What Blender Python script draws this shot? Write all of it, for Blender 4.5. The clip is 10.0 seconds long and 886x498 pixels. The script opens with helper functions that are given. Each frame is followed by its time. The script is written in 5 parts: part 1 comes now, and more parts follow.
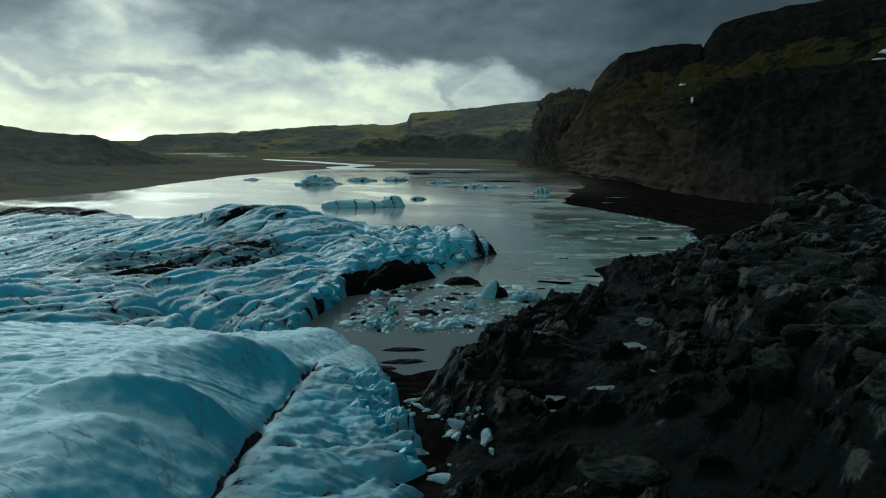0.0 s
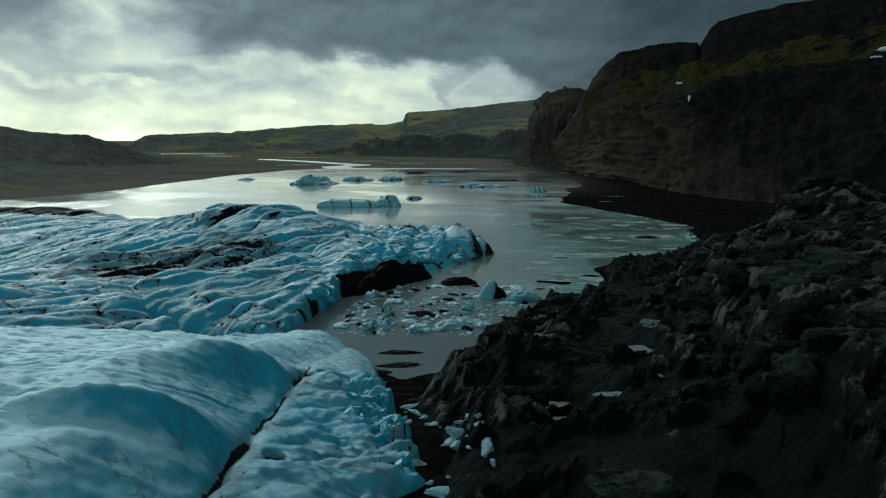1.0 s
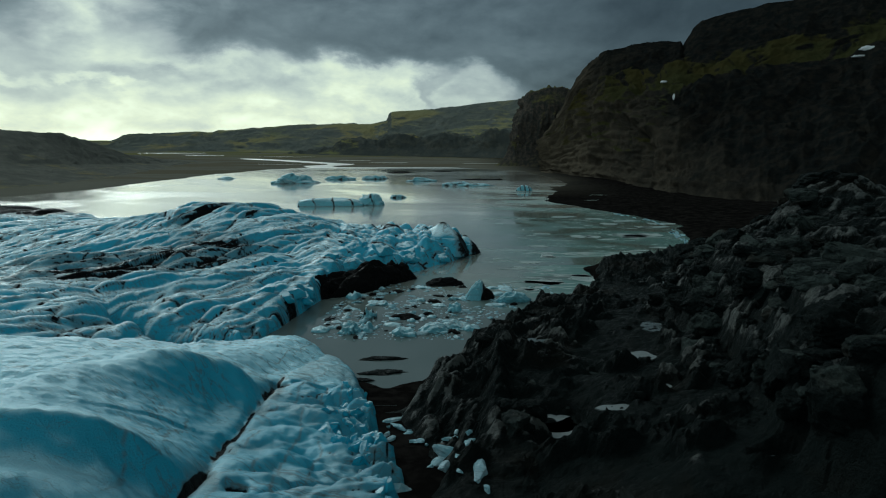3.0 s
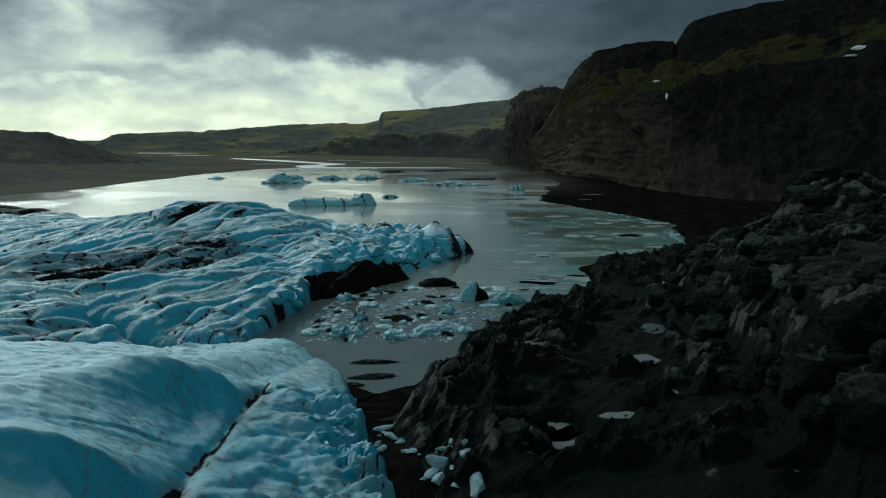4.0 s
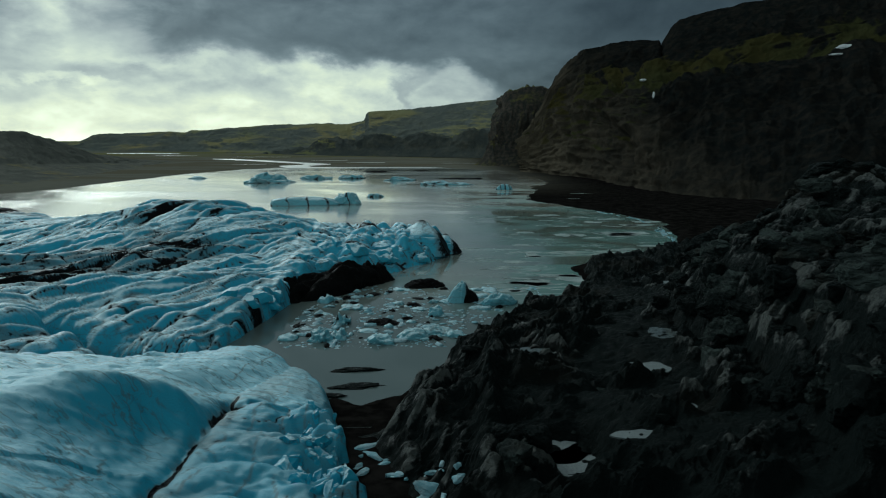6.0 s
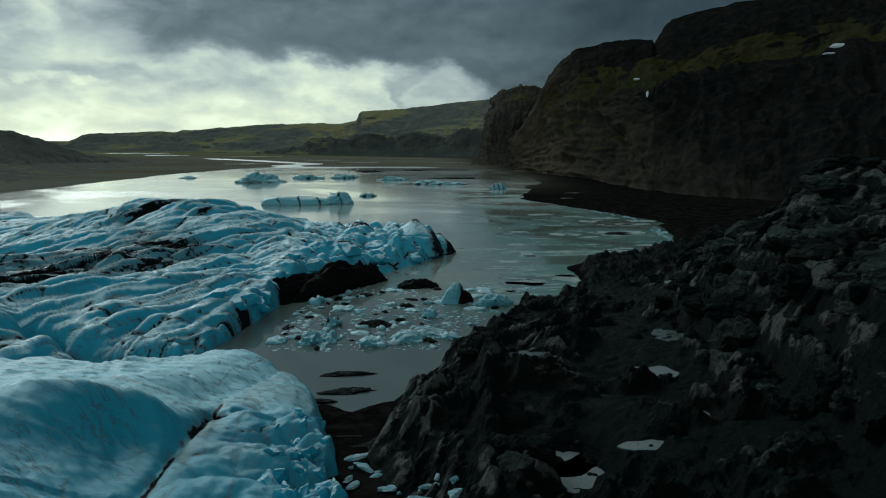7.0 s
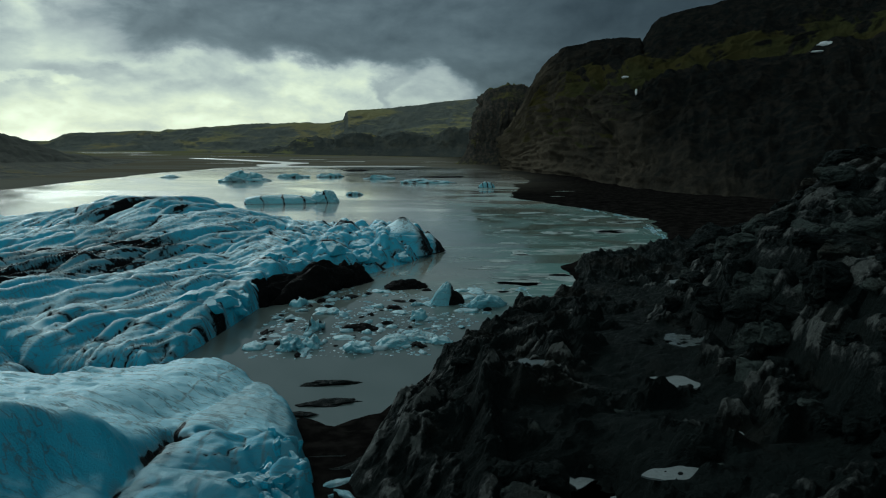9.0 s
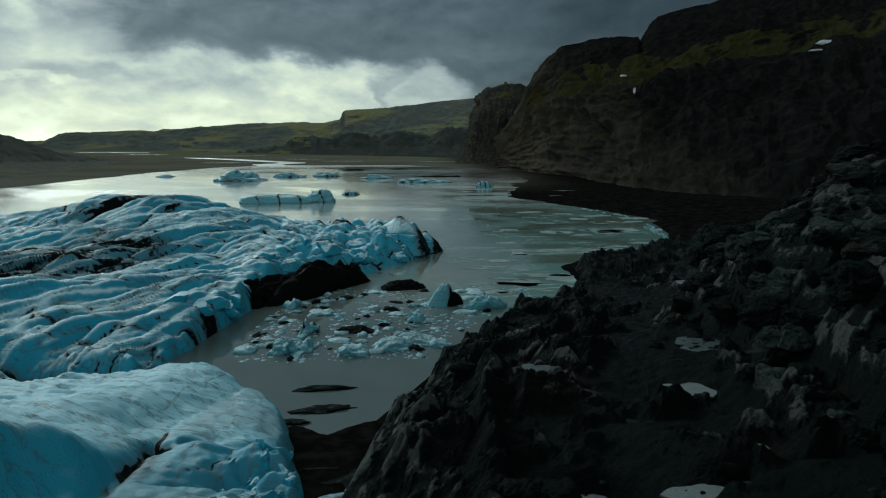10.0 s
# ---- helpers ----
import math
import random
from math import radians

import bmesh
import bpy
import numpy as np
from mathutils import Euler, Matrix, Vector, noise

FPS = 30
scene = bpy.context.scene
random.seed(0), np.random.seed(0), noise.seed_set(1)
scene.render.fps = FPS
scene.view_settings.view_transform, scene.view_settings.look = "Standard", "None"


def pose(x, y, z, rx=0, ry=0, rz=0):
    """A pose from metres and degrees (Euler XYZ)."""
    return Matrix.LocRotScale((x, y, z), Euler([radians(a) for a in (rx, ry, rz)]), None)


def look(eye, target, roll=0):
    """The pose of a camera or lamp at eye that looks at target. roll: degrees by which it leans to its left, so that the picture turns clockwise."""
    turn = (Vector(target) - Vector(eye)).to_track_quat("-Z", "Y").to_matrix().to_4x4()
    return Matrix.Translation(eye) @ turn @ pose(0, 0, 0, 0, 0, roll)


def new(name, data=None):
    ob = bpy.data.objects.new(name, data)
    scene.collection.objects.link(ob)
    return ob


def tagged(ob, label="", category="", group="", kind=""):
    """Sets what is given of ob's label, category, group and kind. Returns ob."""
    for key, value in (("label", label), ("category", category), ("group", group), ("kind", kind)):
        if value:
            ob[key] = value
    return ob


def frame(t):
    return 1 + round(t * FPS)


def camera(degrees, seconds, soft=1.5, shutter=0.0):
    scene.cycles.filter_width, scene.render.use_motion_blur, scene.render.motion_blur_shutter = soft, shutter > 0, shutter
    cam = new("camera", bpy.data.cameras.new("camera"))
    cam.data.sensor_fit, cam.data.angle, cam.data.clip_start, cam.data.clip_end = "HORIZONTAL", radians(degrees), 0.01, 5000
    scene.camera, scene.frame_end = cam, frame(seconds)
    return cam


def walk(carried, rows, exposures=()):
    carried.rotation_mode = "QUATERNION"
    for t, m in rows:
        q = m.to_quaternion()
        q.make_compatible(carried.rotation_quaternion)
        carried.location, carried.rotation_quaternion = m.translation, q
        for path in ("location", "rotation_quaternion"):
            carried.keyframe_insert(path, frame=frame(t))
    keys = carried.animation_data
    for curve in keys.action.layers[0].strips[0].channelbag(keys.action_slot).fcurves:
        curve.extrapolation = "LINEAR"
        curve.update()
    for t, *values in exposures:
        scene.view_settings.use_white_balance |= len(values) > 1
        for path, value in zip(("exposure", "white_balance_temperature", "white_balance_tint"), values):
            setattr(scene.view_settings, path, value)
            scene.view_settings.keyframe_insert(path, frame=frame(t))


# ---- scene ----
cam = camera(72.0, 10.0, soft=1.1)
PATH = [
    (0, (2.194, -2.732, 32.205), (2.151, -0.764, 31.854), 0.1),
    (0.5, (2.11, -1.318, 31.961), (2.07, 0.65, 31.609), 0.0),
    (1, (2.019, -0.019, 31.721), (1.988, 1.949, 31.369), 0.0),
    (1.5, (1.932, 1.329, 31.445), (1.913, 3.298, 31.093), 0.0),
    (2, (1.875, 2.73, 31.155), (1.868, 4.699, 30.803), 0.0),
    (2.5, (1.817, 4.119, 30.874), (1.824, 6.087, 30.522), 0.0),
    (4, (1.706, 8.352, 29.935), (1.752, 10.321, 29.584), 0.1),
    (4.5, (1.7, 9.762, 29.628), (1.757, 11.73, 29.277), 0.0),
    (5, (1.677, 11.184, 29.305), (1.747, 13.151, 28.955), 0.1),
    (5.5, (1.64, 12.62, 28.985), (1.721, 14.588, 28.636), 0.1),
    (7, (1.63, 16.809, 28.048), (1.744, 18.776, 27.7), 0.1),
    (7.5, (1.612, 18.186, 27.777), (1.738, 20.151, 27.428), 0.1),
    (8, (1.616, 19.663, 27.401), (1.752, 21.628, 27.054), 0.1),
    (8.5, (1.634, 21.066, 27.068), (1.78, 23.03, 26.721), 0.1),
    (9, (1.644, 22.412, 26.82), (1.799, 24.376, 26.472), 0.1),
    (9.5, (1.712, 23.757, 26.543), (1.872, 25.72, 26.196), 0.1),
    (10, (1.712, 25.136, 26.279), (1.876, 27.099, 25.931), 0.1),
]
walk(cam, [(t, look(eye, target, roll)) for t, eye, target, roll in PATH], exposures=[(0, 0.0, 5200, -4), (10, -0.08, 5200, -4)])

# ---- world and sun: low sun behind broken cloud over the valley mouth ----
SUN_AZ, SUN_EL = -36.0, 30.0
GAP_AZ, GAP_EL = -27.0, 3.0
sun_dir = Vector((math.sin(radians(SUN_AZ)) * math.cos(radians(SUN_EL)),
                  math.cos(radians(SUN_AZ)) * math.cos(radians(SUN_EL)), math.sin(radians(SUN_EL))))
gap_dir = Vector((math.sin(radians(GAP_AZ)) * math.cos(radians(GAP_EL)),
                  math.cos(radians(GAP_AZ)) * math.cos(radians(GAP_EL)), math.sin(radians(GAP_EL))))
world = bpy.data.worlds.new("world")
scene.world = world
world.use_nodes = True


class Nodes:
    """Short hand for building a node tree."""

    def __init__(self, tree):
        self.tree = tree
        tree.nodes.clear()

    def add(self, kind):
        return self.tree.nodes.new(kind)

    def link(self, a, b):
        self.tree.links.new(a, b)

    def math(self, op, a, b=0.0, c=0.0, clamp=False):
        node = self.tree.nodes.new("ShaderNodeMath")
        node.operation, node.use_clamp = op, clamp
        for socket, value in zip(node.inputs, (a, b, c)):
            if isinstance(value, (int, float)):
                socket.default_value = value
            else:
                self.link(value, socket)
        return node.outputs[0]

    def vmath(self, op, a, b=(0, 0, 0)):
        node = self.tree.nodes.new("ShaderNodeVectorMath")
        node.operation = op
        for socket, value in zip(node.inputs, (a, b)):
            if isinstance(value, (tuple, Vector)):
                socket.default_value = value
            else:
                self.link(value, socket)
        return node.outputs["Value"] if op in ("DOT_PRODUCT", "LENGTH") else node.outputs["Vector"]

    def noise(self, vector, scale, detail=6.0, rough=0.55, distort=0.0):
        node = self.tree.nodes.new("ShaderNodeTexNoise")
        self.link(vector, node.inputs["Vector"])
        node.inputs["Scale"].default_value, node.inputs["Detail"].default_value = scale, detail
        node.inputs["Roughness"].default_value, node.inputs["Distortion"].default_value = rough, distort
        return node.outputs["Fac"]

    def ramp(self, fac, stops):
        node = self.tree.nodes.new("ShaderNodeValToRGB")
        self.link(fac, node.inputs["Fac"])
        while len(node.color_ramp.elements) < len(stops):
            node.color_ramp.elements.new(0.5)
        for element, (place, colour) in zip(node.color_ramp.elements, stops):
            element.position = place
            element.color = (*colour, 1.0) if len(colour) == 3 else colour
        return node.outputs["Color"]

    def step(self, fac, low, high, smooth=True):
        node = self.tree.nodes.new("ShaderNodeMapRange")
        node.interpolation_type, node.clamp = ("SMOOTHSTEP" if smooth else "LINEAR"), True
        self.link(fac, node.inputs["Value"])
        node.inputs["From Min"].default_value, node.inputs["From Max"].default_value = low, high
        return node.outputs["Result"]

    def mix(self, fac, a, b, blend="MIX"):
        node = self.tree.nodes.new("ShaderNodeMix")
        node.data_type, node.blend_type = "RGBA", blend
        for socket, value in ((node.inputs[0], fac), (node.inputs[6], a), (node.inputs[7], b)):
            if isinstance(value, (int, float)):
                socket.default_value = value
            elif isinstance(value, tuple):
                socket.default_value = (*value, 1.0)
            else:
                self.link(value, socket)
        return node.outputs[2]

    def stretch(self, vector, scale, rot=(0, 0, 0)):
        """Turns the coordinates, then scales them."""
        turn = self.tree.nodes.new("ShaderNodeMapping")
        self.link(vector, turn.inputs["Vector"])
        turn.inputs["Rotation"].default_value = rot
        node = self.tree.nodes.new("ShaderNodeMapping")
        self.link(turn.outputs["Vector"], node.inputs["Vector"])
        node.inputs["Scale"].default_value = scale
        return node.outputs["Vector"]


def build_sky():
    """A dark cloud deck that breaks up over the valley mouth, with a bright strip under it."""
    n = Nodes(world.node_tree)
    way = n.vmath("NORMALIZE", n.add("ShaderNodeTexCoord").outputs["Generated"])
    split = n.add("ShaderNodeSeparateXYZ")
    n.link(way, split.inputs[0])
    x, y, z = split.outputs
    sky = n.add("ShaderNodeTexSky")
    sky.sky_type, sky.sun_disc = "NISHITA", False
    sky.sun_elevation, sky.sun_rotation = radians(SUN_EL), radians(SUN_AZ)
    az = n.math("MULTIPLY", n.math("ARCTAN2", x, y), 180 / math.pi)
    el = n.math("MULTIPLY", n.math("ARCSINE", z), 180 / math.pi)
    flat = n.stretch(way, (1.0, 1.0, 1.9))
    soft = n.noise(flat, 4.5, 8.0, 0.58, 0.3)
    curl = n.noise(n.vmath("ADD", flat, (3.1, 1.7, 5.3)), 8.0, 6.0, 0.55, 0.2)
    lift = n.noise(n.vmath("ADD", flat, (7.7, 2.2, 0.4)), 8.0, 6.0, 0.55, 0.2)
    veil = n.noise(n.stretch(way, (1.0, 1.0, 11.0)), 5.0, 6.0, 0.55, 0.1)
    above = n.noise(n.vmath("ADD", n.vmath("ADD", flat, (7.7, 2.2, 0.4)), (-0.008, 0.0, 0.03)), 8.0, 6.0, 0.55, 0.2)
    relief = n.math("SUBTRACT", lift, above)
    # cloud edges curl: the directions are warped before the masses are laid out
    waz = n.math("ADD", az, n.math("MULTIPLY", n.math("SUBTRACT", curl, 0.5), 13.0))
    wel = n.math("ADD", el, n.math("ADD", n.math("MULTIPLY", n.math("SUBTRACT", lift, 0.5), 6.0), n.math("MULTIPLY", n.math("SUBTRACT", soft, 0.5), 3.4)))
    # open air below the deck: brightest toward the sun, fading to the side
    toward = n.vmath("DOT_PRODUCT", way, gap_dir)
    open_air = n.math("ADD", 0.13, n.math("MULTIPLY", n.step(toward, 0.74, 0.97), 0.72))
    open_air = n.math("ADD", open_air, n.math("MULTIPLY", n.math("SUBTRACT", veil, 0.5), n.math("MULTIPLY", n.step(toward, 0.8, 0.98), 0.24)))
    # the deck
    under = n.math("ADD", 0.062, n.math("MULTIPLY", soft, 0.11))
    under = n.math("ADD", under, n.math("MULTIPLY", n.step(toward, 0.86, 0.99), 0.09))
    deck = n.step(n.math("ADD", wel, n.math("MULTIPLY", n.step(az, 2.0, 14.0), 5.5)), 6.2, 8.8)
    lum = n.math("ADD", n.math("MULTIPLY", open_air, n.math("SUBTRACT", 1.0, deck)), n.math("MULTIPLY", under, deck))

    def mass(lum, value, weight, place, size, soft_edge=0.6):
        """A cloud mass, or a gap, of one brightness about a direction (azimuth, elevation)."""
        dx = n.math("MULTIPLY", n.math("SUBTRACT", waz, place[0]), 1 / size[0])
        dy = n.math("MULTIPLY", n.math("SUBTRACT", wel, place[1]), 1 / size[1])
        r = n.math("SQRT", n.math("ADD", n.math("MULTIPLY", dx, dx), n.math("MULTIPLY", dy, dy)))
        share = n.math("MULTIPLY", n.math("SUBTRACT", 1.0, n.step(r, 1.0 - soft_edge, 1.0 + soft_edge)), weight)
        return n.math("ADD", n.math("MULTIPLY", lum, n.math("SUBTRACT", 1.0, share)), n.math("MULTIPLY", share, value))

    for value, weight, place, size in (
            (0.62, 0.90, (-30.5, 8.6), (4.0, 2.0)), (0.78, 0.95, (-27.6, 11.2), (3.2, 2.4)), (0.60, 0.7, (-24.0, 9.5), (2.5, 1.8)),
            (0.19, 0.96, (-34.5, 10.0), (4.2, 2.4)), (0.33, 0.75, (-34.0, 6.3), (8.0, 1.0)), (0.36, 0.7, (-23.0, 5.6), (5.0, 0.9)),
            (0.125, 0.90, (-13.0, 9.4), (11.0, 2.2)), (0.105, 0.9, (2.0, 9.6), (10.0, 2.4)),
            (0.62, 0.9, (-18.6, 6.2), (3.0, 0.9)), (0.72, 0.9, (-10.5, 5.6), (2.4, 1.2)), (0.74, 0.9, (-5.0, 5.8), (3.8, 1.3)),
            (0.46, 0.9, (4.2, 5.6), (2.6, 1.4)), (0.34, 0.55, (-14.5, 5.4), (2.2, 1.5)), (0.42, 0.5, (-17.0, 3.8), (5.0, 0.8)),
            (0.26, 0.65, (0.3, 5.0), (1.3, 2.2)), (0.42, 0.70, (-37.0, 4.6), (2.2, 0.7)), (0.44, 0.7, (-32.2, 4.3), (3.2, 0.8)),
            (0.88, 0.9, (-27.6, 4.9), (2.8, 0.40)), (0.72, 0.7, (-36.5, 5.2), (3.2, 0.35)), (0.46, 0.6, (-26.6, 3.9), (1.7, 0.45))):
        lum = mass(lum, value * 1.12, weight, place, size)
    lum = n.math("ADD", lum, n.math("MULTIPLY", relief, n.math("MULTIPLY", lum, 1.7)))
    lum = n.math("MULTIPLY", lum, n.math("SUBTRACT", 1.0, n.math("MULTIPLY", n.step(az, 6.0, 20.0), 0.58)))
    # the strip of clear sky on the horizon
    low = n.math("SUBTRACT", 1.0, n.step(el, 0.2, 3.6))
    lum = n.math("ADD", lum, n.math("MULTIPLY", n.math("MULTIPLY", low, n.step(toward, 0.90, 0.99)), 0.16))
    strip = n.math("MULTIPLY", n.step(toward, 0.988, 0.9992), n.math("SUBTRACT", 1.0, n.step(el, -0.2, 1.3)))
    lum = n.math("ADD", lum, n.math("MULTIPLY", strip, 0.45))
    # thinner, lighter cloud overhead and over the ice field behind
    roof = n.noise(way, 2.2, 5.0, 0.55, 0.3)
    over = n.math("MULTIPLY", n.step(z, 0.30, 0.65), n.math("ADD", 0.05, n.math("MULTIPLY", roof, 0.16)))
    rear = n.math("MULTIPLY", n.step(n.math("MULTIPLY", y, -1.0), -0.15, 0.75), n.math("ADD", 0.15, n.math("MULTIPLY", roof, 0.27)))
    lum = n.math("MAXIMUM", n.math("ADD", n.math("ADD", lum, over), rear), 0.03)
    tint = n.ramp(lum, [(0.0, (0.80, 0.97, 0.98)), (0.12, (0.88, 0.99, 0.96)), (0.38, (1.0, 0.98, 0.86)), (0.62, (1.0, 0.96, 0.75)), (0.9, (1.0, 0.93, 0.62))])
    cloud = n.vmath("SCALE", tint)
    n.link(lum, cloud.node.inputs["Scale"])
    thin = n.vmath("SCALE", sky.outputs["Color"])
    thin.node.inputs["Scale"].default_value = 0.08
    back = n.add("ShaderNodeBackground")
    n.link(n.mix(0.95, thin, cloud), back.inputs["Color"])
    back.inputs["Strength"].default_value = 1.0
    n.link(back.outputs[0], n.add("ShaderNodeOutputWorld").inputs[0])


build_sky()
sun = new("sun", bpy.data.lights.new("sun", "SUN"))
sun.data.energy, sun.data.angle, sun.data.color = 1.5, radians(36), (1.0, 0.93, 0.80)
sun.matrix_world = look(sun_dir * 800, (0, 0, 0))


# ---- materials ----
def surface(name):
    """A new material: its nodes, its shader and the object coordinates."""
    mat = bpy.data.materials.new(name)
    mat.use_nodes = True
    n = Nodes(mat.node_tree)
    shader = n.add("ShaderNodeBsdfPrincipled")
    n.link(shader.outputs[0], n.add("ShaderNodeOutputMaterial").inputs[0])
    place = n.add("ShaderNodeNewGeometry").outputs["Position"]
    return mat, n, shader, place


def bumped(n, shader, height, strength, reach):
    bump = n.add("ShaderNodeBump")
    bump.inputs["Strength"].default_value, bump.inputs["Distance"].default_value = strength, reach
    n.link(height, bump.inputs["Height"])
    n.link(bump.outputs[0], shader.inputs["Normal"])


def ice_material(name, blue, pale, fine=1.0, debris=True, by_slope=True, lines=1.0, paled=0.72):
    """Ice: breaks blue and tops pale; the slope tint also paints in shade and sky light; thin dark bands of debris."""
    mat, n, s, p = surface(name)
    big = n.noise(p, 0.09 * fine, 5.0, 0.55, 0.4)
    mid = n.noise(p, 0.7 * fine, 7.0, 0.62, 0.2)
    streak = n.noise(n.stretch(p, (0.08, 1.0, 0.7), (0, 0, radians(-49))), 1.5 * fine, 7.0, 0.62, 0.8)
    grain = n.noise(p, 8.0, 5.0, 0.65)
    tone = n.math("ADD", n.math("MULTIPLY", big, 0.65), n.math("MULTIPLY", mid, 0.35))
    if by_slope:
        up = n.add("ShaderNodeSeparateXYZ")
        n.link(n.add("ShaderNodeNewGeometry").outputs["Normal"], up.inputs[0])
        # Upturned faces go pale, steep ones blue: sky light and shade as colour.
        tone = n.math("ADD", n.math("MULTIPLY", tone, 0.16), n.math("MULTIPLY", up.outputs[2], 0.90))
        # Bluer on broken ice, and on faces whose shade is painted in.
        fresh_shade = n.add("ShaderNodeAttribute")
        fresh_shade.attribute_name = "fresh_shade"
        tone = n.math("SUBTRACT", tone, n.math("MULTIPLY", fresh_shade.outputs["Fac"], 0.28))
        body = n.mix(n.step(tone, paled, paled + 0.36), blue, pale)
    else:
        body = n.mix(n.step(tone, 0.42, 0.60), blue, pale)
    line = n.noise(n.stretch(p, (0.05, 0.55, 0.4), (0, 0, radians(-58))), 0.8 * fine, 1.5, 0.4, 0.05)
    vein = n.math("ABSOLUTE", n.math("SUBTRACT", line, 0.5))
    thin = n.math("MULTIPLY", n.math("SUBTRACT", 1.0, n.step(vein, 0.002 * lines, 0.012 * lines)), n.step(n.noise(p, 0.22 * fine, 3.0, 0.5), 0.44, 0.58))
    body = n.mix(n.math("MULTIPLY", n.step(streak, 0.58, 0.78), 0.26), body, (0.19, 0.19, 0.18))
    body = n.mix(n.math("MULTIPLY", thin, 0.10 + 0.25 * lines), body, (0.05, 0.06, 0.06))
    seam = n.noise(n.stretch(p, (0.035, 0.9, 0.5), (0, 0, radians(9))), 0.9 * fine, 4.0, 0.55, 0.15)
    seam = n.math("SUBTRACT", 1.0, n.step(n.math("ABSOLUTE", n.math("SUBTRACT", seam, 0.48)), 0.004, 0.026))
    body = n.mix(n.math("MULTIPLY", seam, n.math("MULTIPLY", n.step(big, 0.36, 0.56), 0.62)), body, (0.09, 0.13, 0.135))
    hair = n.noise(n.stretch(p, (0.045, 1.3, 0.8), (0, 0, radians(-14))), 1.5 * fine, 3.0, 0.5, 0.2)
    hair = n.math("SUBTRACT", 1.0, n.step(n.math("ABSOLUTE", n.math("SUBTRACT", hair, 0.47)), 0.003, 0.014))
    body = n.mix(n.math("MULTIPLY", hair, n.math("MULTIPLY", n.step(mid, 0.40, 0.60), 0.45)), body, (0.10, 0.12, 0.13))
    if debris:
        dirt_shade = n.add("ShaderNodeAttribute")
        dirt_shade.attribute_name = "dirt_shade"
        spots = n.math("ADD", dirt_shade.outputs["Fac"], n.math("MULTIPLY", n.math("SUBTRACT", mid, 0.5), 1.1))
        film = n.math("MULTIPLY", n.step(dirt_shade.outputs["Fac"], 0.04, 0.34), n.math("ADD", 0.28, n.math("MULTIPLY", streak, 0.50)))
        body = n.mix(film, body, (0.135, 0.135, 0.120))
        # This black serves debris as well as shade painted into crevasse and caves.
        blackened = n.step(spots, 0.36, 0.60)
        body = n.mix(blackened, body, (0.005, 0.0055, 0.006))
        n.link(n.math("SUBTRACT", 0.40, n.math("MULTIPLY", blackened, 0.34)), s.inputs["Specular IOR Level"])
    n.link(body, s.inputs["Base Color"])
    n.link(n.math("ADD", 0.20, n.math("MULTIPLY", mid, 0.34)), s.inputs["Roughness"])
    s.inputs["IOR"].default_value = 1.45
    pitted = n.noise(p, 2.6 * fine, 6.0, 0.6)
    bumped(n, s, n.math("ADD", n.math("ADD", n.math("MULTIPLY", pitted, 0.26), n.math("MULTIPLY", streak, 0.14)), n.math("MULTIPLY", grain, 0.45)), 0.75, 0.3)
    return mat


def rock_material(name, dark, light, rust, wet=0.30, size=1.0, pale=0.58):
    mat, n, s, p = surface(name)
    big = n.noise(p, 0.11 * size, 5.0, 0.6, 0.6)
    mid = n.noise(p, 0.75 * size, 9.0, 0.68, 0.4)
    seam = n.noise(n.stretch(p, (1.0, 0.35, 1.0), (0, 0, radians(24))), 1.3 * size, 7.0, 0.7, 1.2)
    grain = n.noise(p, 6.0 * size, 6.0, 0.72)
    patch = n.math("ADD", n.math("MULTIPLY", mid, 0.6), n.math("MULTIPLY", n.noise(p, 0.22 * size, 4.0, 0.6), 0.4))
    body = n.mix(n.step(patch, pale - 0.07, pale + 0.09), dark, light)
    body = n.mix(n.math("MULTIPLY", n.step(big, 0.52, 0.70), 0.6), body, rust)
    body = n.mix(n.math("MULTIPLY", n.step(seam, 0.62, 0.74), 0.7), body, light)
    body = n.mix(n.math("MULTIPLY", n.step(grain, 0.62, 0.80), 0.35), body, light)
    crest = n.add("ShaderNodeAttribute")
    crest.attribute_name = "crest"
    flaw = n.noise(p, 2.4 * size, 8.0, 0.68, 0.5)
    worn_lit = n.math("ADD", crest.outputs["Fac"], n.math("MULTIPLY", n.math("SUBTRACT", flaw, 0.5), 2.2))
    # Pale edges: weathered rock, with wet glints put into the colour.
    body = n.mix(n.math("MULTIPLY", n.step(worn_lit, 0.52, 1.0), 0.75), body, (0.082, 0.090, 0.082))
    n.link(body, s.inputs["Base Color"])
    n.link(n.math("ADD", wet, n.math("MULTIPLY", n.step(mid, 0.35, 0.60), 0.55)), s.inputs["Roughness"])
    n.link(n.math("ADD", 0.04, n.math("MULTIPLY", n.step(worn_lit, 0.3, 0.9), 0.22)), s.inputs["Specular IOR Level"])
    bumped(n, s, n.math("ADD", n.math("ADD", mid, n.math("MULTIPLY", seam, 0.5)), n.math("MULTIPLY", grain, 0.3)), 1.0, 0.8 / size)
    return mat


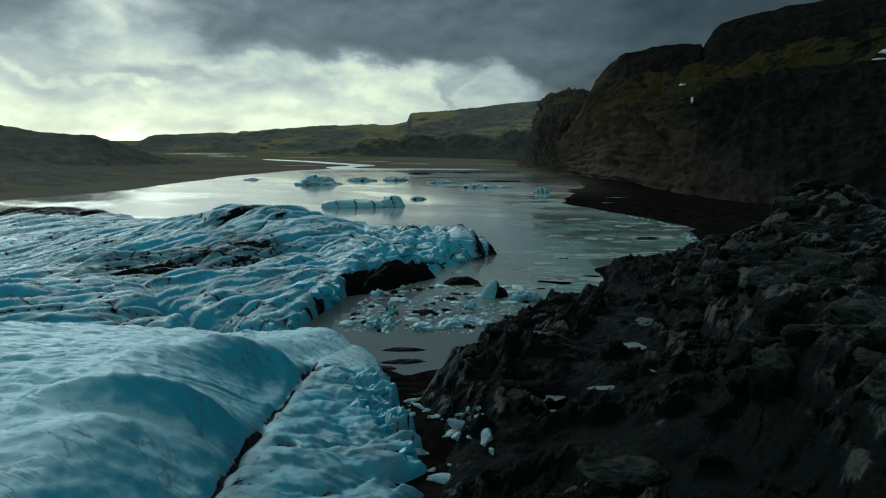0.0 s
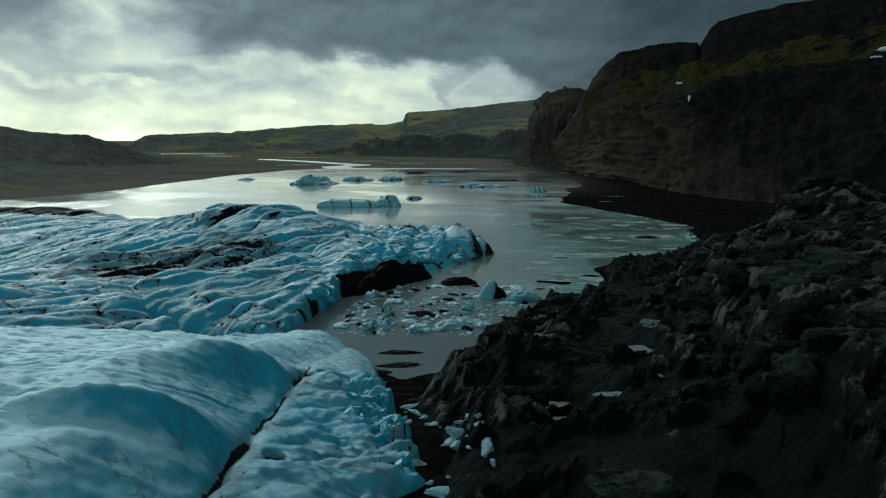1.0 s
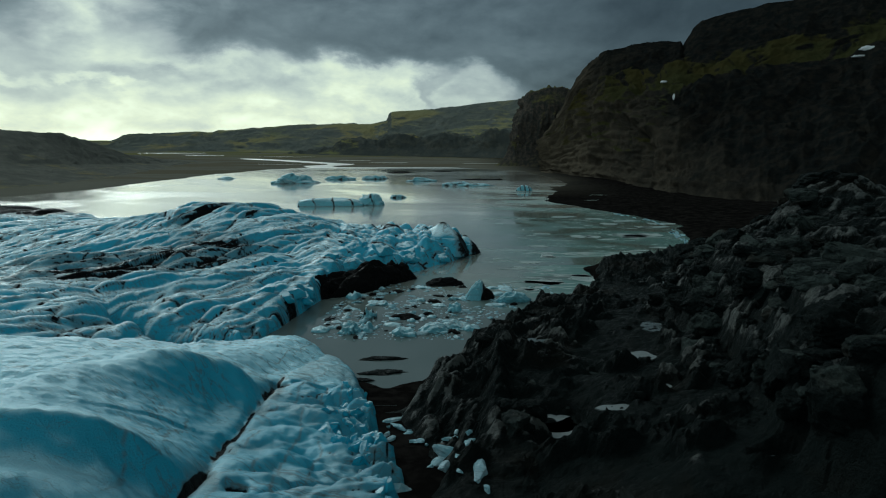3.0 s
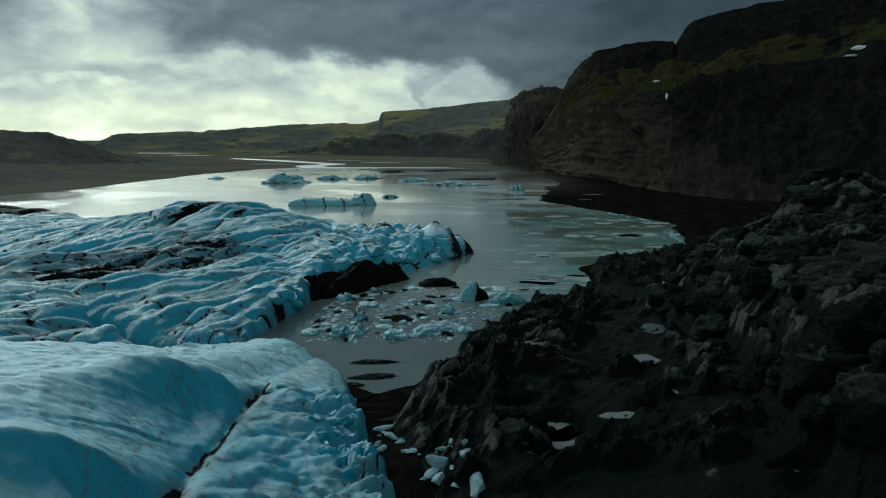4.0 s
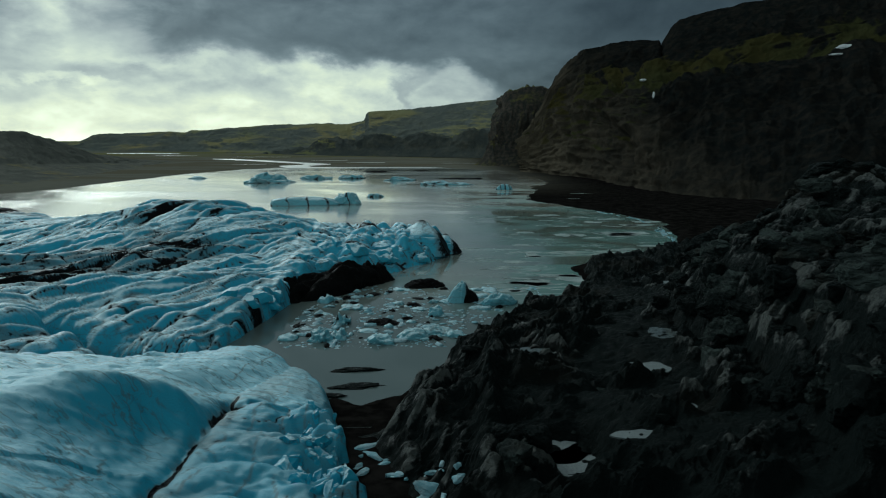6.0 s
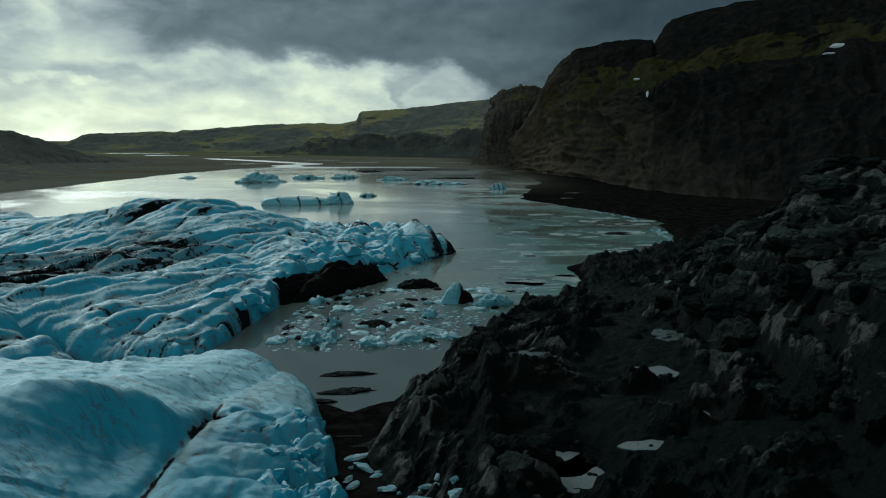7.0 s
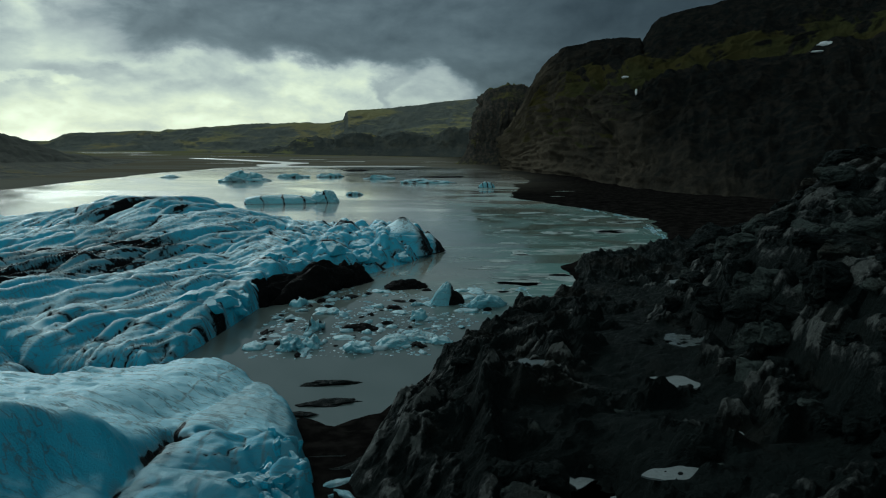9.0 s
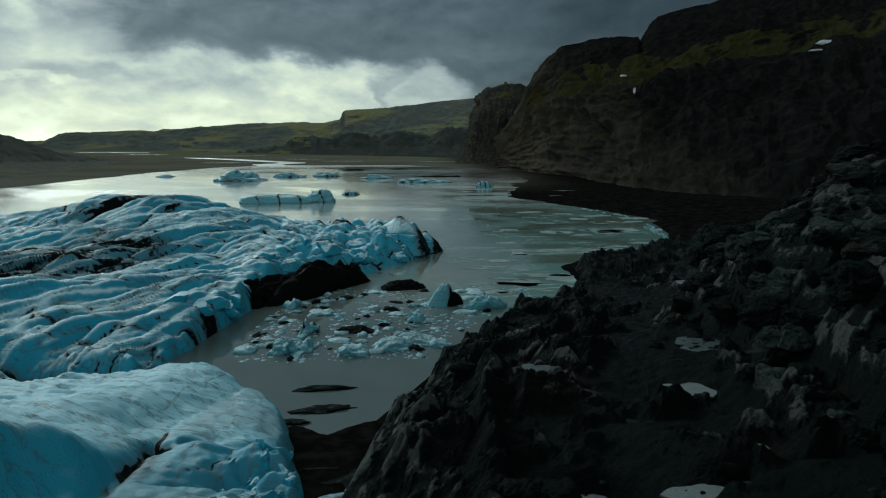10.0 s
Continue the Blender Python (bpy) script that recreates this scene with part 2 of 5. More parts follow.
def slope_material(name, dark, scree, moss, scale, steep=0.62, cover=0.5, soft=0.22, broken=0.5, hazed_talus=None):
    """Basalt slopes, with moss where they lie flat enough."""
    mat, n, s, p = surface(name)
    mid = n.noise(p, 0.05 * scale, 8.0, 0.62, 0.5)
    fine = n.noise(p, 0.3 * scale, 7.0, 0.65)
    layer = n.noise(n.stretch(p, (0.03, 0.03, 0.4)), 1.0 * scale, 5.0, 0.6, 0.3)
    body = n.mix(n.step(fine, 0.40, 0.66), dark, scree)
    body = n.mix(n.math("MULTIPLY", n.step(layer, 0.5, 0.64), 0.5), body, dark)
    if hazed_talus:
        # 0; looser, browner rock toward the valley mouth, lightened further for haze
        at = n.add("ShaderNodeSeparateXYZ")
        n.link(p, at.inputs[0])
        loose = n.math("SUBTRACT", 1.0, n.step(n.math("ADD", at.outputs[0], n.math("MULTIPLY", n.math("SUBTRACT", mid, 0.5), 90.0)), 70.0, 180.0))
        body = n.mix(n.math("MULTIPLY", loose, n.math("ADD", 0.35, n.math("MULTIPLY", fine, 0.9))), body, hazed_talus)
    up = n.add("ShaderNodeSeparateXYZ")
    n.link(n.add("ShaderNodeNewGeometry").outputs["Normal"], up.inputs[0])
    grow = n.math("ADD", up.outputs[2], n.math("MULTIPLY", n.math("SUBTRACT", mid, cover), 1.3))
    grow = n.math("ADD", grow, n.math("MULTIPLY", n.math("SUBTRACT", fine, 0.5), broken))
    turf = n.add("ShaderNodeAttribute")
    turf.attribute_name = "turf"
    grow = n.math("ADD", grow, turf.outputs["Fac"])
    tone = n.mix(n.step(n.noise(p, 0.02 * scale, 4.0), 0.4, 0.62), moss, (moss[0] * 1.2, moss[1] * 1.02, moss[2] * 0.9))
    body = n.mix(n.step(grow, steep, steep + soft), body, tone)
    n.link(body, s.inputs["Base Color"])
    s.inputs["Roughness"].default_value = 0.95
    s.inputs["Specular IOR Level"].default_value = 0.0
    bumped(n, s, n.math("ADD", mid, n.math("MULTIPLY", fine, 0.5)), 0.7, 4.0 / scale)
    return mat


def water_material():
    mat, n, s, p = surface("lake_water")
    at = n.add("ShaderNodeSeparateXYZ")
    n.link(p, at.inputs[0])
    milky = n.noise(n.stretch(p, (0.6, 1.0, 1.0)), 0.02, 5.0, 0.55, 0.8)
    body = n.mix(n.step(milky, 0.4, 0.62), (0.150, 0.195, 0.168), (0.215, 0.262, 0.222))
    silty = n.math("SUBTRACT", 1.0, n.step(at.outputs[1], 100.0, 190.0))
    body = n.mix(silty, body, (0.098, 0.122, 0.116))
    # a skin of new ice over the sheltered bay, broken into leads
    skin = n.noise(n.stretch(p, (0.4, 1.0, 1.0), (0, 0, radians(10))), 0.055, 8.0, 0.62, 0.9)
    bay = n.math("MULTIPLY", n.step(at.outputs[0], -8.0, 40.0), n.math("SUBTRACT", 1.0, n.step(at.outputs[1], 330.0, 480.0)))
    bay = n.math("MULTIPLY", bay, n.step(at.outputs[1], 100.0, 125.0))
    skin = n.math("MULTIPLY", n.step(skin, 0.40, 0.56), bay)
    fleck = n.step(n.noise(n.stretch(p, (0.35, 1.0, 1.0)), 0.16, 6.0, 0.6, 1.0), 0.52, 0.66)
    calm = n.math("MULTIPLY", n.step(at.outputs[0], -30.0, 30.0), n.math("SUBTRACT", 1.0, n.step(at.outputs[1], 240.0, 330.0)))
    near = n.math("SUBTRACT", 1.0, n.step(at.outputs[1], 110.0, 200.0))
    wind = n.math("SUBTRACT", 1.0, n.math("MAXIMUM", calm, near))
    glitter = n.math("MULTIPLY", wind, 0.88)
    gusts = n.noise(n.stretch(p, (0.5, 1.0, 1.0), (0, 0, radians(20))), 0.022, 6.0, 0.6, 0.8)
    wind = n.math("MULTIPLY", wind, n.math("ADD", 0.35, n.math("MULTIPLY", n.step(gusts, 0.38, 0.62), 0.65)))
    wind = n.math("MAXIMUM", wind, n.math("MULTIPLY", n.step(at.outputs[1], 640.0, 700.0), 1.8))
    frost = n.mix(fleck, (0.125, 0.232, 0.208), (0.33, 0.44, 0.41))
    # refrozen cracks and silty films on the skin
    seam = n.noise(n.stretch(p, (0.5, 1.0, 1.0), (0, 0, radians(-14))), 0.07, 4.0, 0.55, 0.9)
    seam = n.math("SUBTRACT", 1.0, n.step(n.math("ABSOLUTE", n.math("SUBTRACT", seam, 0.5)), 0.003, 0.012))
    silt = n.step(n.noise(n.stretch(p, (0.22, 1.0, 1.0), (0, 0, radians(6))), 0.11, 6.0, 0.6, 0.6), 0.58, 0.68)
    frost = n.mix(n.math("MULTIPLY", silt, 0.75), frost, (0.075, 0.072, 0.066))
    frost = n.mix(n.math("MULTIPLY", seam, 0.8), frost, (0.50, 0.55, 0.52))
    # Cream base on the open lake: bright sky reflection put into the colour.
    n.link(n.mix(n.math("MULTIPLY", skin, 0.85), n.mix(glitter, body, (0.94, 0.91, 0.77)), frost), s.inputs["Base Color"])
    # metallic stands in for the sky's bright reflection on ruffled water
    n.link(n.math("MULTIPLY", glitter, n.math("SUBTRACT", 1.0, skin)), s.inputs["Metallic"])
    n.link(n.math("ADD", n.math("ADD", 0.04, n.math("MULTIPLY", skin, 0.18)), n.math("MULTIPLY", wind, 0.20)), s.inputs["Roughness"])
    n.link(n.math("SUBTRACT", n.math("SUBTRACT", 1.0, n.math("MULTIPLY", skin, 0.5)), n.math("MULTIPLY", near, 0.86), 0.0, True), s.inputs["Coat Weight"])
    s.inputs["Coat IOR"].default_value = 5.0
    n.link(n.math("ADD", n.math("ADD", 0.015, n.math("MULTIPLY", skin, 0.14)), n.math("MULTIPLY", wind, 0.17)), s.inputs["Coat Roughness"])
    s.inputs["IOR"].default_value = 1.33
    swell = n.noise(n.stretch(p, (0.35, 1.6, 1.0), (0, 0, radians(8))), 0.5, 5.0, 0.65, 0.4)
    swell = n.math("MULTIPLY", swell, n.math("ADD", 0.015, n.math("MULTIPLY", wind, 0.9)))
    ripple = n.math("MULTIPLY", n.noise(n.stretch(p, (0.7, 1.6, 1.0)), 0.8, 3.0, 0.6), n.math("ADD", n.math("MULTIPLY", skin, 0.3), 0.012))
    bumped(n, s, n.math("ADD", ripple, swell), 0.20, 0.2)
    return mat


def ground_material():
    mat, n, s, p = surface("gravel_plain")
    big = n.noise(n.stretch(p, (0.5, 1.4, 1.0)), 0.012, 6.0, 0.6, 0.6)
    fine = n.noise(p, 0.35, 7.0, 0.65)
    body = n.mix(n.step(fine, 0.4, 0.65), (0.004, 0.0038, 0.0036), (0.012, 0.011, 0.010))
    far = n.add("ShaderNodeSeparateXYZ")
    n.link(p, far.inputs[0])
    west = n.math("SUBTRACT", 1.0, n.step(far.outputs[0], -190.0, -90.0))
    # The far plain's paler tone includes distance haze.
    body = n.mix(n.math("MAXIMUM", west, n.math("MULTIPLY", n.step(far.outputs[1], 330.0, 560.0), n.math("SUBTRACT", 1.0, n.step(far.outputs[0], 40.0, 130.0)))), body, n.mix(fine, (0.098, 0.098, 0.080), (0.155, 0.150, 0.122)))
    sand = n.math("MULTIPLY", n.step(big, 0.44, 0.58), n.math("MULTIPLY", n.step(far.outputs[1], 300.0, 560.0), n.math("SUBTRACT", 1.0, n.step(far.outputs[0], 20.0, 130.0))))
    body = n.mix(n.math("MULTIPLY", sand, 0.85), body, (0.100, 0.090, 0.062))
    grass = n.math("MULTIPLY", n.step(far.outputs[1], 900.0, 1300.0), n.step(big, 0.40, 0.56))
    body = n.mix(grass, body, (0.120, 0.120, 0.050))
    n.link(body, s.inputs["Base Color"])
    n.link(n.math("ADD", 0.65, n.math("MULTIPLY", fine, 0.35)), s.inputs["Roughness"])
    s.inputs["Specular IOR Level"].default_value = 0.0
    bumped(n, s, fine, 0.6, 0.4)
    return mat


ICE = ice_material("glacier_ice", (0.068, 0.352, 0.500), (0.395, 0.675, 0.780), lines=0.8, paled=0.50)
BROKEN = ice_material("broken_glacier_ice", (0.076, 0.385, 0.545), (0.68, 0.89, 0.96), 1.6, lines=1.6, paled=0.49)
BERG = ice_material("berg_ice", (0.15, 0.38, 0.46), (0.45, 0.64, 0.69), 2.0, paled=0.58)
BRASH = ice_material("brash_ice", (0.15, 0.32, 0.38), (0.36, 0.50, 0.55), 3.0, False, False)
SHEET = ice_material("thin_lake_ice", (0.24, 0.30, 0.29), (0.38, 0.44, 0.42), 1.5, False, False)
ROCK = rock_material("wet_basalt", (0.0064, 0.0102, 0.0097), (0.0190, 0.0280, 0.0262), (0.0120, 0.0112, 0.0082), pale=0.66)
DIRTY = rock_material("debris_covered_ice", (0.0055, 0.0058, 0.0058), (0.018, 0.0185, 0.0185), (0.007, 0.007, 0.006), 0.35, 1.6, 0.66)
PALE_ROCK = rock_material("weathered_basalt", (0.0140, 0.0192, 0.0180), (0.052, 0.065, 0.060), (0.028, 0.020, 0.013), 0.45, 1.2, 0.48)
CLIFF = slope_material("mossy_cliff", (0.0078, 0.0094, 0.0092), (0.0180, 0.0168, 0.0140), (0.028, 0.030, 0.0125), 0.6, 0.42, 0.52, 0.50, 0.45, hazed_talus=(0.115, 0.098, 0.070))
# Tower, far slopes and moraine are lightened: distance haze put into base colours.
TOWER = slope_material("hazed_rusty_cliff", (0.034, 0.036, 0.033), (0.082, 0.068, 0.054), (0.085, 0.088, 0.036), 0.9, 0.56, 0.52, 0.45, 0.5)
FAR_SLOPE = slope_material("hazed_mossy_slope", (0.098, 0.110, 0.100), (0.128, 0.136, 0.116), (0.180, 0.186, 0.102), 0.14, 0.84, 0.50, 0.30, 0.20)
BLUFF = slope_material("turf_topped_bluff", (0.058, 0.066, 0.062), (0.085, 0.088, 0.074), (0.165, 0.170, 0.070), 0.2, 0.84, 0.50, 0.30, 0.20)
BANK = slope_material("hazed_moraine", (0.112, 0.114, 0.100), (0.150, 0.149, 0.128), (0.160, 0.162, 0.096), 0.25, 0.98, 0.5)
GROUND = ground_material()
WATER = water_material()


def plain_material(name, colour, rough, size=2.0):
    mat, n, s, p = surface(name)
    tone = n.noise(p, size, 5.0, 0.6)
    n.link(n.mix(n.step(tone, 0.3, 0.7), tuple(c * 0.7 for c in colour), colour), s.inputs["Base Color"])
    s.inputs["Roughness"].default_value = rough
    bumped(n, s, tone, 0.3, 0.1)
    return mat


SNOW = plain_material("old_snow", (0.72, 0.76, 0.78), 0.6)
POOL = plain_material("rock_pool", (0.10, 0.12, 0.12), 0.06, 0.6)
FROST = plain_material("frozen_pool", (0.170, 0.195, 0.195), 0.5, 5.0)


# ---- noise on arrays ----
def scatter(ix, iy, seed):
    """A number from 0 to 1 for each cell of a lattice."""
    h = (ix.astype(np.int64) * 374761393 + iy.astype(np.int64) * 668265263 + seed * 974711) & 0xFFFFFFFF
    h = ((h ^ (h >> 13)) * 1274126177) & 0xFFFFFFFF
    h = ((h ^ (h >> 16)) * 2246822519) & 0xFFFFFFFF
    return ((h ^ (h >> 15)) & 0xFFFFFF) / float(0xFFFFFF)


def grad_noise(x, y, seed=0):
    ix, iy = np.floor(x), np.floor(y)
    fx, fy = x - ix, y - iy
    u, v = fx ** 3 * (fx * (fx * 6 - 15) + 10), fy ** 3 * (fy * (fy * 6 - 15) + 10)
    total = 0
    for dx in (0, 1):
        for dy in (0, 1):
            a = scatter(ix + dx, iy + dy, seed) * 2 * math.pi
            dot = np.cos(a) * (fx - dx) + np.sin(a) * (fy - dy)
            total = total + dot * (u if dx else 1 - u) * (v if dy else 1 - v)
    return total * 1.5


def fbm(x, y, seed=0, octaves=5, gain=0.5):
    total, size, amount = 0, 1.0, 1.0
    for k in range(octaves):
        total = total + amount * grad_noise(x * size, y * size, seed + 17 * k)
        size, amount = size * 2.03, amount * gain
    return total


def ridged(x, y, seed=0, octaves=4, gain=0.5):
    total, size, amount = 0, 1.0, 1.0
    for k in range(octaves):
        total = total + amount * (1 - 2 * np.abs(grad_noise(x * size, y * size, seed + 31 * k)))
        size, amount = size * 2.1, amount * gain
    return total


def cells(x, y, seed=0):
    """Distance to the nearest and the second nearest cell point, a number for the nearest cell, and the way from its point."""
    ix, iy = np.floor(x), np.floor(y)
    first, second = np.full(x.shape, 9.0), np.full(x.shape, 9.0)
    tag, ox, oy = np.zeros(x.shape), np.zeros(x.shape), np.zeros(x.shape)
    for dx in (-1, 0, 1):
        for dy in (-1, 0, 1):
            cx, cy = ix + dx, iy + dy
            px = cx + 0.1 + 0.8 * scatter(cx, cy, seed)
            py = cy + 0.1 + 0.8 * scatter(cx, cy, seed + 5)
            d = np.hypot(x - px, y - py)
            near = d < first
            second = np.where(near, first, np.minimum(second, d))
            tag = np.where(near, scatter(cx, cy, seed + 9), tag)
            ox, oy = np.where(near, x - px, ox), np.where(near, y - py, oy)
            first = np.where(near, d, first)
    return first, second, tag, ox, oy


def domes(x, y, seed, high, round_, lean):
    """Blocks that meet in sharp creases: the upper hull of leaning paraboloids, one to a cell; also how near the crease is."""
    ix, iy = np.floor(x), np.floor(y)
    first, second = np.full(x.shape, -99.0), np.full(x.shape, -99.0)
    for dx in (-1, 0, 1):
        for dy in (-1, 0, 1):
            cx, cy = ix + dx, iy + dy
            ox = x - cx - 0.15 - 0.7 * scatter(cx, cy, seed)
            oy = y - cy - 0.15 - 0.7 * scatter(cx, cy, seed + 5)
            h = high * (scatter(cx, cy, seed + 9) - 0.5) + lean * (ox * (scatter(cx, cy, seed + 11) - 0.5) + oy * (scatter(cx, cy, seed + 13) - 0.5) * 1.6)
            h = h - round_ * (ox * ox + oy * oy)
            top = h > first
            second = np.where(top, first, np.maximum(second, h))
            first = np.where(top, h, first)
    return first + 0.25 * round_, (first - second) / round_


def ease(x, low, high):
    t = np.clip((x - low) / (high - low), 0, 1)
    return t * t * (3 - 2 * t)


def knots(v, *pairs):
    """Smoothed interpolation through (place, value) pairs."""
    a, b = zip(*pairs)
    return sum(np.interp(v + d, a, b) for d in (-2.5, -1.2, 0, 1.2, 2.5)) / 5


# ---- building helpers ----
def part(name, data, material, parent=None, label=""):
    """Links a mesh, or a bmesh, as one object under its thing."""
    if isinstance(data, bmesh.types.BMesh):
        mesh = bpy.data.meshes.new(name)
        data.to_mesh(mesh)
        data.free()
        data = mesh
    if material and not data.materials:
        data.materials.append(material)
    ob = new(name, data)
    ob.parent = parent
    if label:
        tagged(ob, label)
    return ob


def sheet_mesh(name, X, Y, Z, keep=None, smooth=True, **layers):
    """A mesh from a grid of places; keep: which vertices may bear faces; layers: point attributes."""
    rows, cols = X.shape
    index = np.arange(rows * cols).reshape(rows, cols)
    quads = np.stack([index[:-1, :-1], index[:-1, 1:], index[1:, 1:], index[1:, :-1]], -1).reshape(-1, 4)
    if keep is not None:
        quads = quads[keep.reshape(-1)[quads].any(1)]
    used = np.unique(quads)
    remap = np.zeros(rows * cols, np.int64)
    remap[used] = np.arange(len(used))
    quads = remap[quads]
    co = np.stack([X, Y, Z], -1).reshape(-1, 3)[used]
    mesh = bpy.data.meshes.new(name)
    mesh.vertices.add(len(co))
    mesh.vertices.foreach_set("co", co.astype(np.float32).ravel())
    mesh.loops.add(quads.size)
    mesh.loops.foreach_set("vertex_index", quads.astype(np.int32).ravel())
    mesh.polygons.add(len(quads))
    mesh.polygons.foreach_set("loop_start", np.arange(0, quads.size, 4, dtype=np.int32))
    mesh.update(calc_edges=True)
    mesh.polygons.foreach_set("use_smooth", np.full(len(quads), smooth))
    for key, values in layers.items():
        layer = mesh.attributes.new(key, "FLOAT", "POINT")
        layer.data.foreach_set("value", values.reshape(-1)[used].astype(np.float32))
    mesh.validate()
    return mesh


def stations(*spans):
    """Coordinates in spans (start, end, step)."""
    out = [np.arange(a, b, s) for a, b, s in spans]
    return np.concatenate(out + [[spans[-1][1]]])


def polar(az, dist, z):
    return (2 + dist * math.sin(radians(az)), dist * math.cos(radians(az)), z)


def skyline(az, dist, el):
    """A place that far off, at that angle above eye level."""
    return polar(az, dist, 32.0 + dist * math.tan(radians(el)))


def loft(rows, along, across, shares, places=None):
    """A surface through rows of places, resampled; gives X, Y, Z and the lengths along and across."""
    us = np.linspace(0, 1, along)
    lines = []
    for row in rows:
        row = np.array(row, float)
        t = np.linspace(0, 1, len(row)) if places is None else (np.array(places) - places[0]) / (places[-1] - places[0])
        lines.append(np.stack([np.interp(us, t, row[:, k]) for k in range(3)], -1))
    lines = np.array(lines)
    vs = np.concatenate([[0], np.cumsum(shares)]) / sum(shares)
    v = np.linspace(0, 1, across)
    out = np.empty((across, along, 3))
    for i in range(along):
        for k in range(3):
            out[:, i, k] = np.interp(v, vs, lines[:, i, k])
    S = np.cumsum(np.linalg.norm(np.diff(out, axis=1, prepend=out[:, :1]), axis=2), axis=1)
    W = np.cumsum(np.linalg.norm(np.diff(out, axis=0, prepend=out[:1]), axis=2), axis=0)
    return out[..., 0], out[..., 1], out[..., 2], S.mean(0)[None, :] + 0 * S, W.mean(1)[:, None] + 0 * W


def push(X, Y, Z, amount):
    """Moves a surface along its normals."""
    P = np.stack([X, Y, Z], -1)
    n = np.cross(np.gradient(P, axis=1), np.gradient(P, axis=0))
    n /= np.linalg.norm(n, axis=2, keepdims=True) + 1e-9
    n *= np.where(n[..., 2:] < 0, -1, 1) if (n[..., 2] < 0).mean() > 0.5 else 1
    P = P + n * amount[..., None]
    return P[..., 0], P[..., 1], P[..., 2]


# ---- ground: lake bed, gravel plain and shores, out to the horizon ----
LEFT_SHORE = ((60, -60), (200, -260), (317, -241), (389, -213), (478, -207), (566, -197), (653, -172), (694, -140), (720, -100))
RIGHT_SHORE = ((60, 0), (80, 0), (108, 15), (122, 29), (135, 37), (150, 38), (160, 46), (164, 62), (176, 75), (197, 82), (223, 89),
               (244, 86), (268, 78), (284, 69), (318, 58), (350, 66), (385, 84), (450, 96), (510, 98), (628, 86), (700, 20), (720, -20))
RIVER = ((700, -128), (740, -140), (775, -118), (800, -122), (845, -160), (930, -225), (985, -280), (1040, -330))


def shore_height(X, Y):
    """Signed distance-like measure: above zero outside the lake."""
    left = np.interp(Y, *zip(*LEFT_SHORE)) + 3.0 * fbm(X / 40, Y / 40, 3, 3)
    right = np.interp(Y, *zip(*RIGHT_SHORE)) + 2.5 * fbm(X / 14, Y / 14, 5, 4) * ease(Y, 100, 180)
    out = np.maximum(left - X, X - right)
    out = np.maximum(out, (Y - 705 - 5 * fbm(X / 30, 0 * X, 8, 3)) * 0.7)
    return np.maximum(out, 66 - Y)


def ground_height(X, Y):
    out = shore_height(X, Y)
    z = np.clip(out * 0.10, -2.0, 0.55) + 0.02 * np.clip(out, 0, 40)
    z = z + 0.35 * fbm(X / 22, Y / 22, 11, 4) * ease(out, 2, 30)
    river = np.abs(X - np.interp(Y, *zip(*RIVER)))
    z = z * (1 - 0.88 * (1 - ease(river, 20, 150)) * ease(Y, 690, 720) * (1 - ease(Y, 1000, 1100)))
    z = z - 1.2 * (1 - ease(river, 10.0, 18.0)) * ease(Y, 690, 705) * (1 - ease(Y, 1000, 1040))
    # mud flat with thin water between its bars
    flat = ease(X, 60, 80) * (1 - ease(X, 190, 260)) * ease(Y, 285, 320) * (1 - ease(Y, 400, 440))
    z = z * (1 - flat) + flat * (0.10 + 0.34 * fbm(X / 60, Y / 9, 14, 3) + 0.004 * (X - 70))
    # the land rises toward the hills
    z = z + 7.0 * ease(Y, 1040, 1420) + 9.0 * ease(X, 110, 300) * ease(Y, 380, 640) + 6 * ease(X, 190, 330)
    z = z + 16.0 * ease(Y, 2300, 4800) + 5.0 * (1 - ease(X, -520, -290)) * (1 - ease(Y, 900, 1100))
    # gully between the ice and the outcrop
    z = np.where(Y < 80, np.maximum(z, knots(Y, (-60, 12), (20, 9.5), (38, 6.4), (52, 4.5), (65, 2.8), (74, 0.9), (79, -0.1), (84, -1.0))
                 + 0.5 * fbm(X / 3, Y / 3, 15, 4)), z)
    return z


gx = stations((-4300, -900, 120), (-900, -320, 14), (-320, -30, 3.5), (-30, 110, 1.6), (110, 330, 4), (330, 900, 25), (900, 4300, 120))
gy = stations((-300, 20, 14), (20, 190, 1.5), (190, 420, 2.2), (420, 740, 4), (740, 1100, 6), (1100, 1700, 16), (1700, 4800, 100))
GX, GY = np.meshgrid(gx, gy)
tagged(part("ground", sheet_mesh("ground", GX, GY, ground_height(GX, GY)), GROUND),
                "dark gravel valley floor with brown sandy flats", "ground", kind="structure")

wx, wy = np.meshgrid(np.linspace(-420, 330, 40), np.linspace(60, 1060, 50))
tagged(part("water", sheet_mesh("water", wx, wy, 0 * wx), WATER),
               "calm milky grey-green glacial lake reflecting the clouds", "lake", kind="structure")


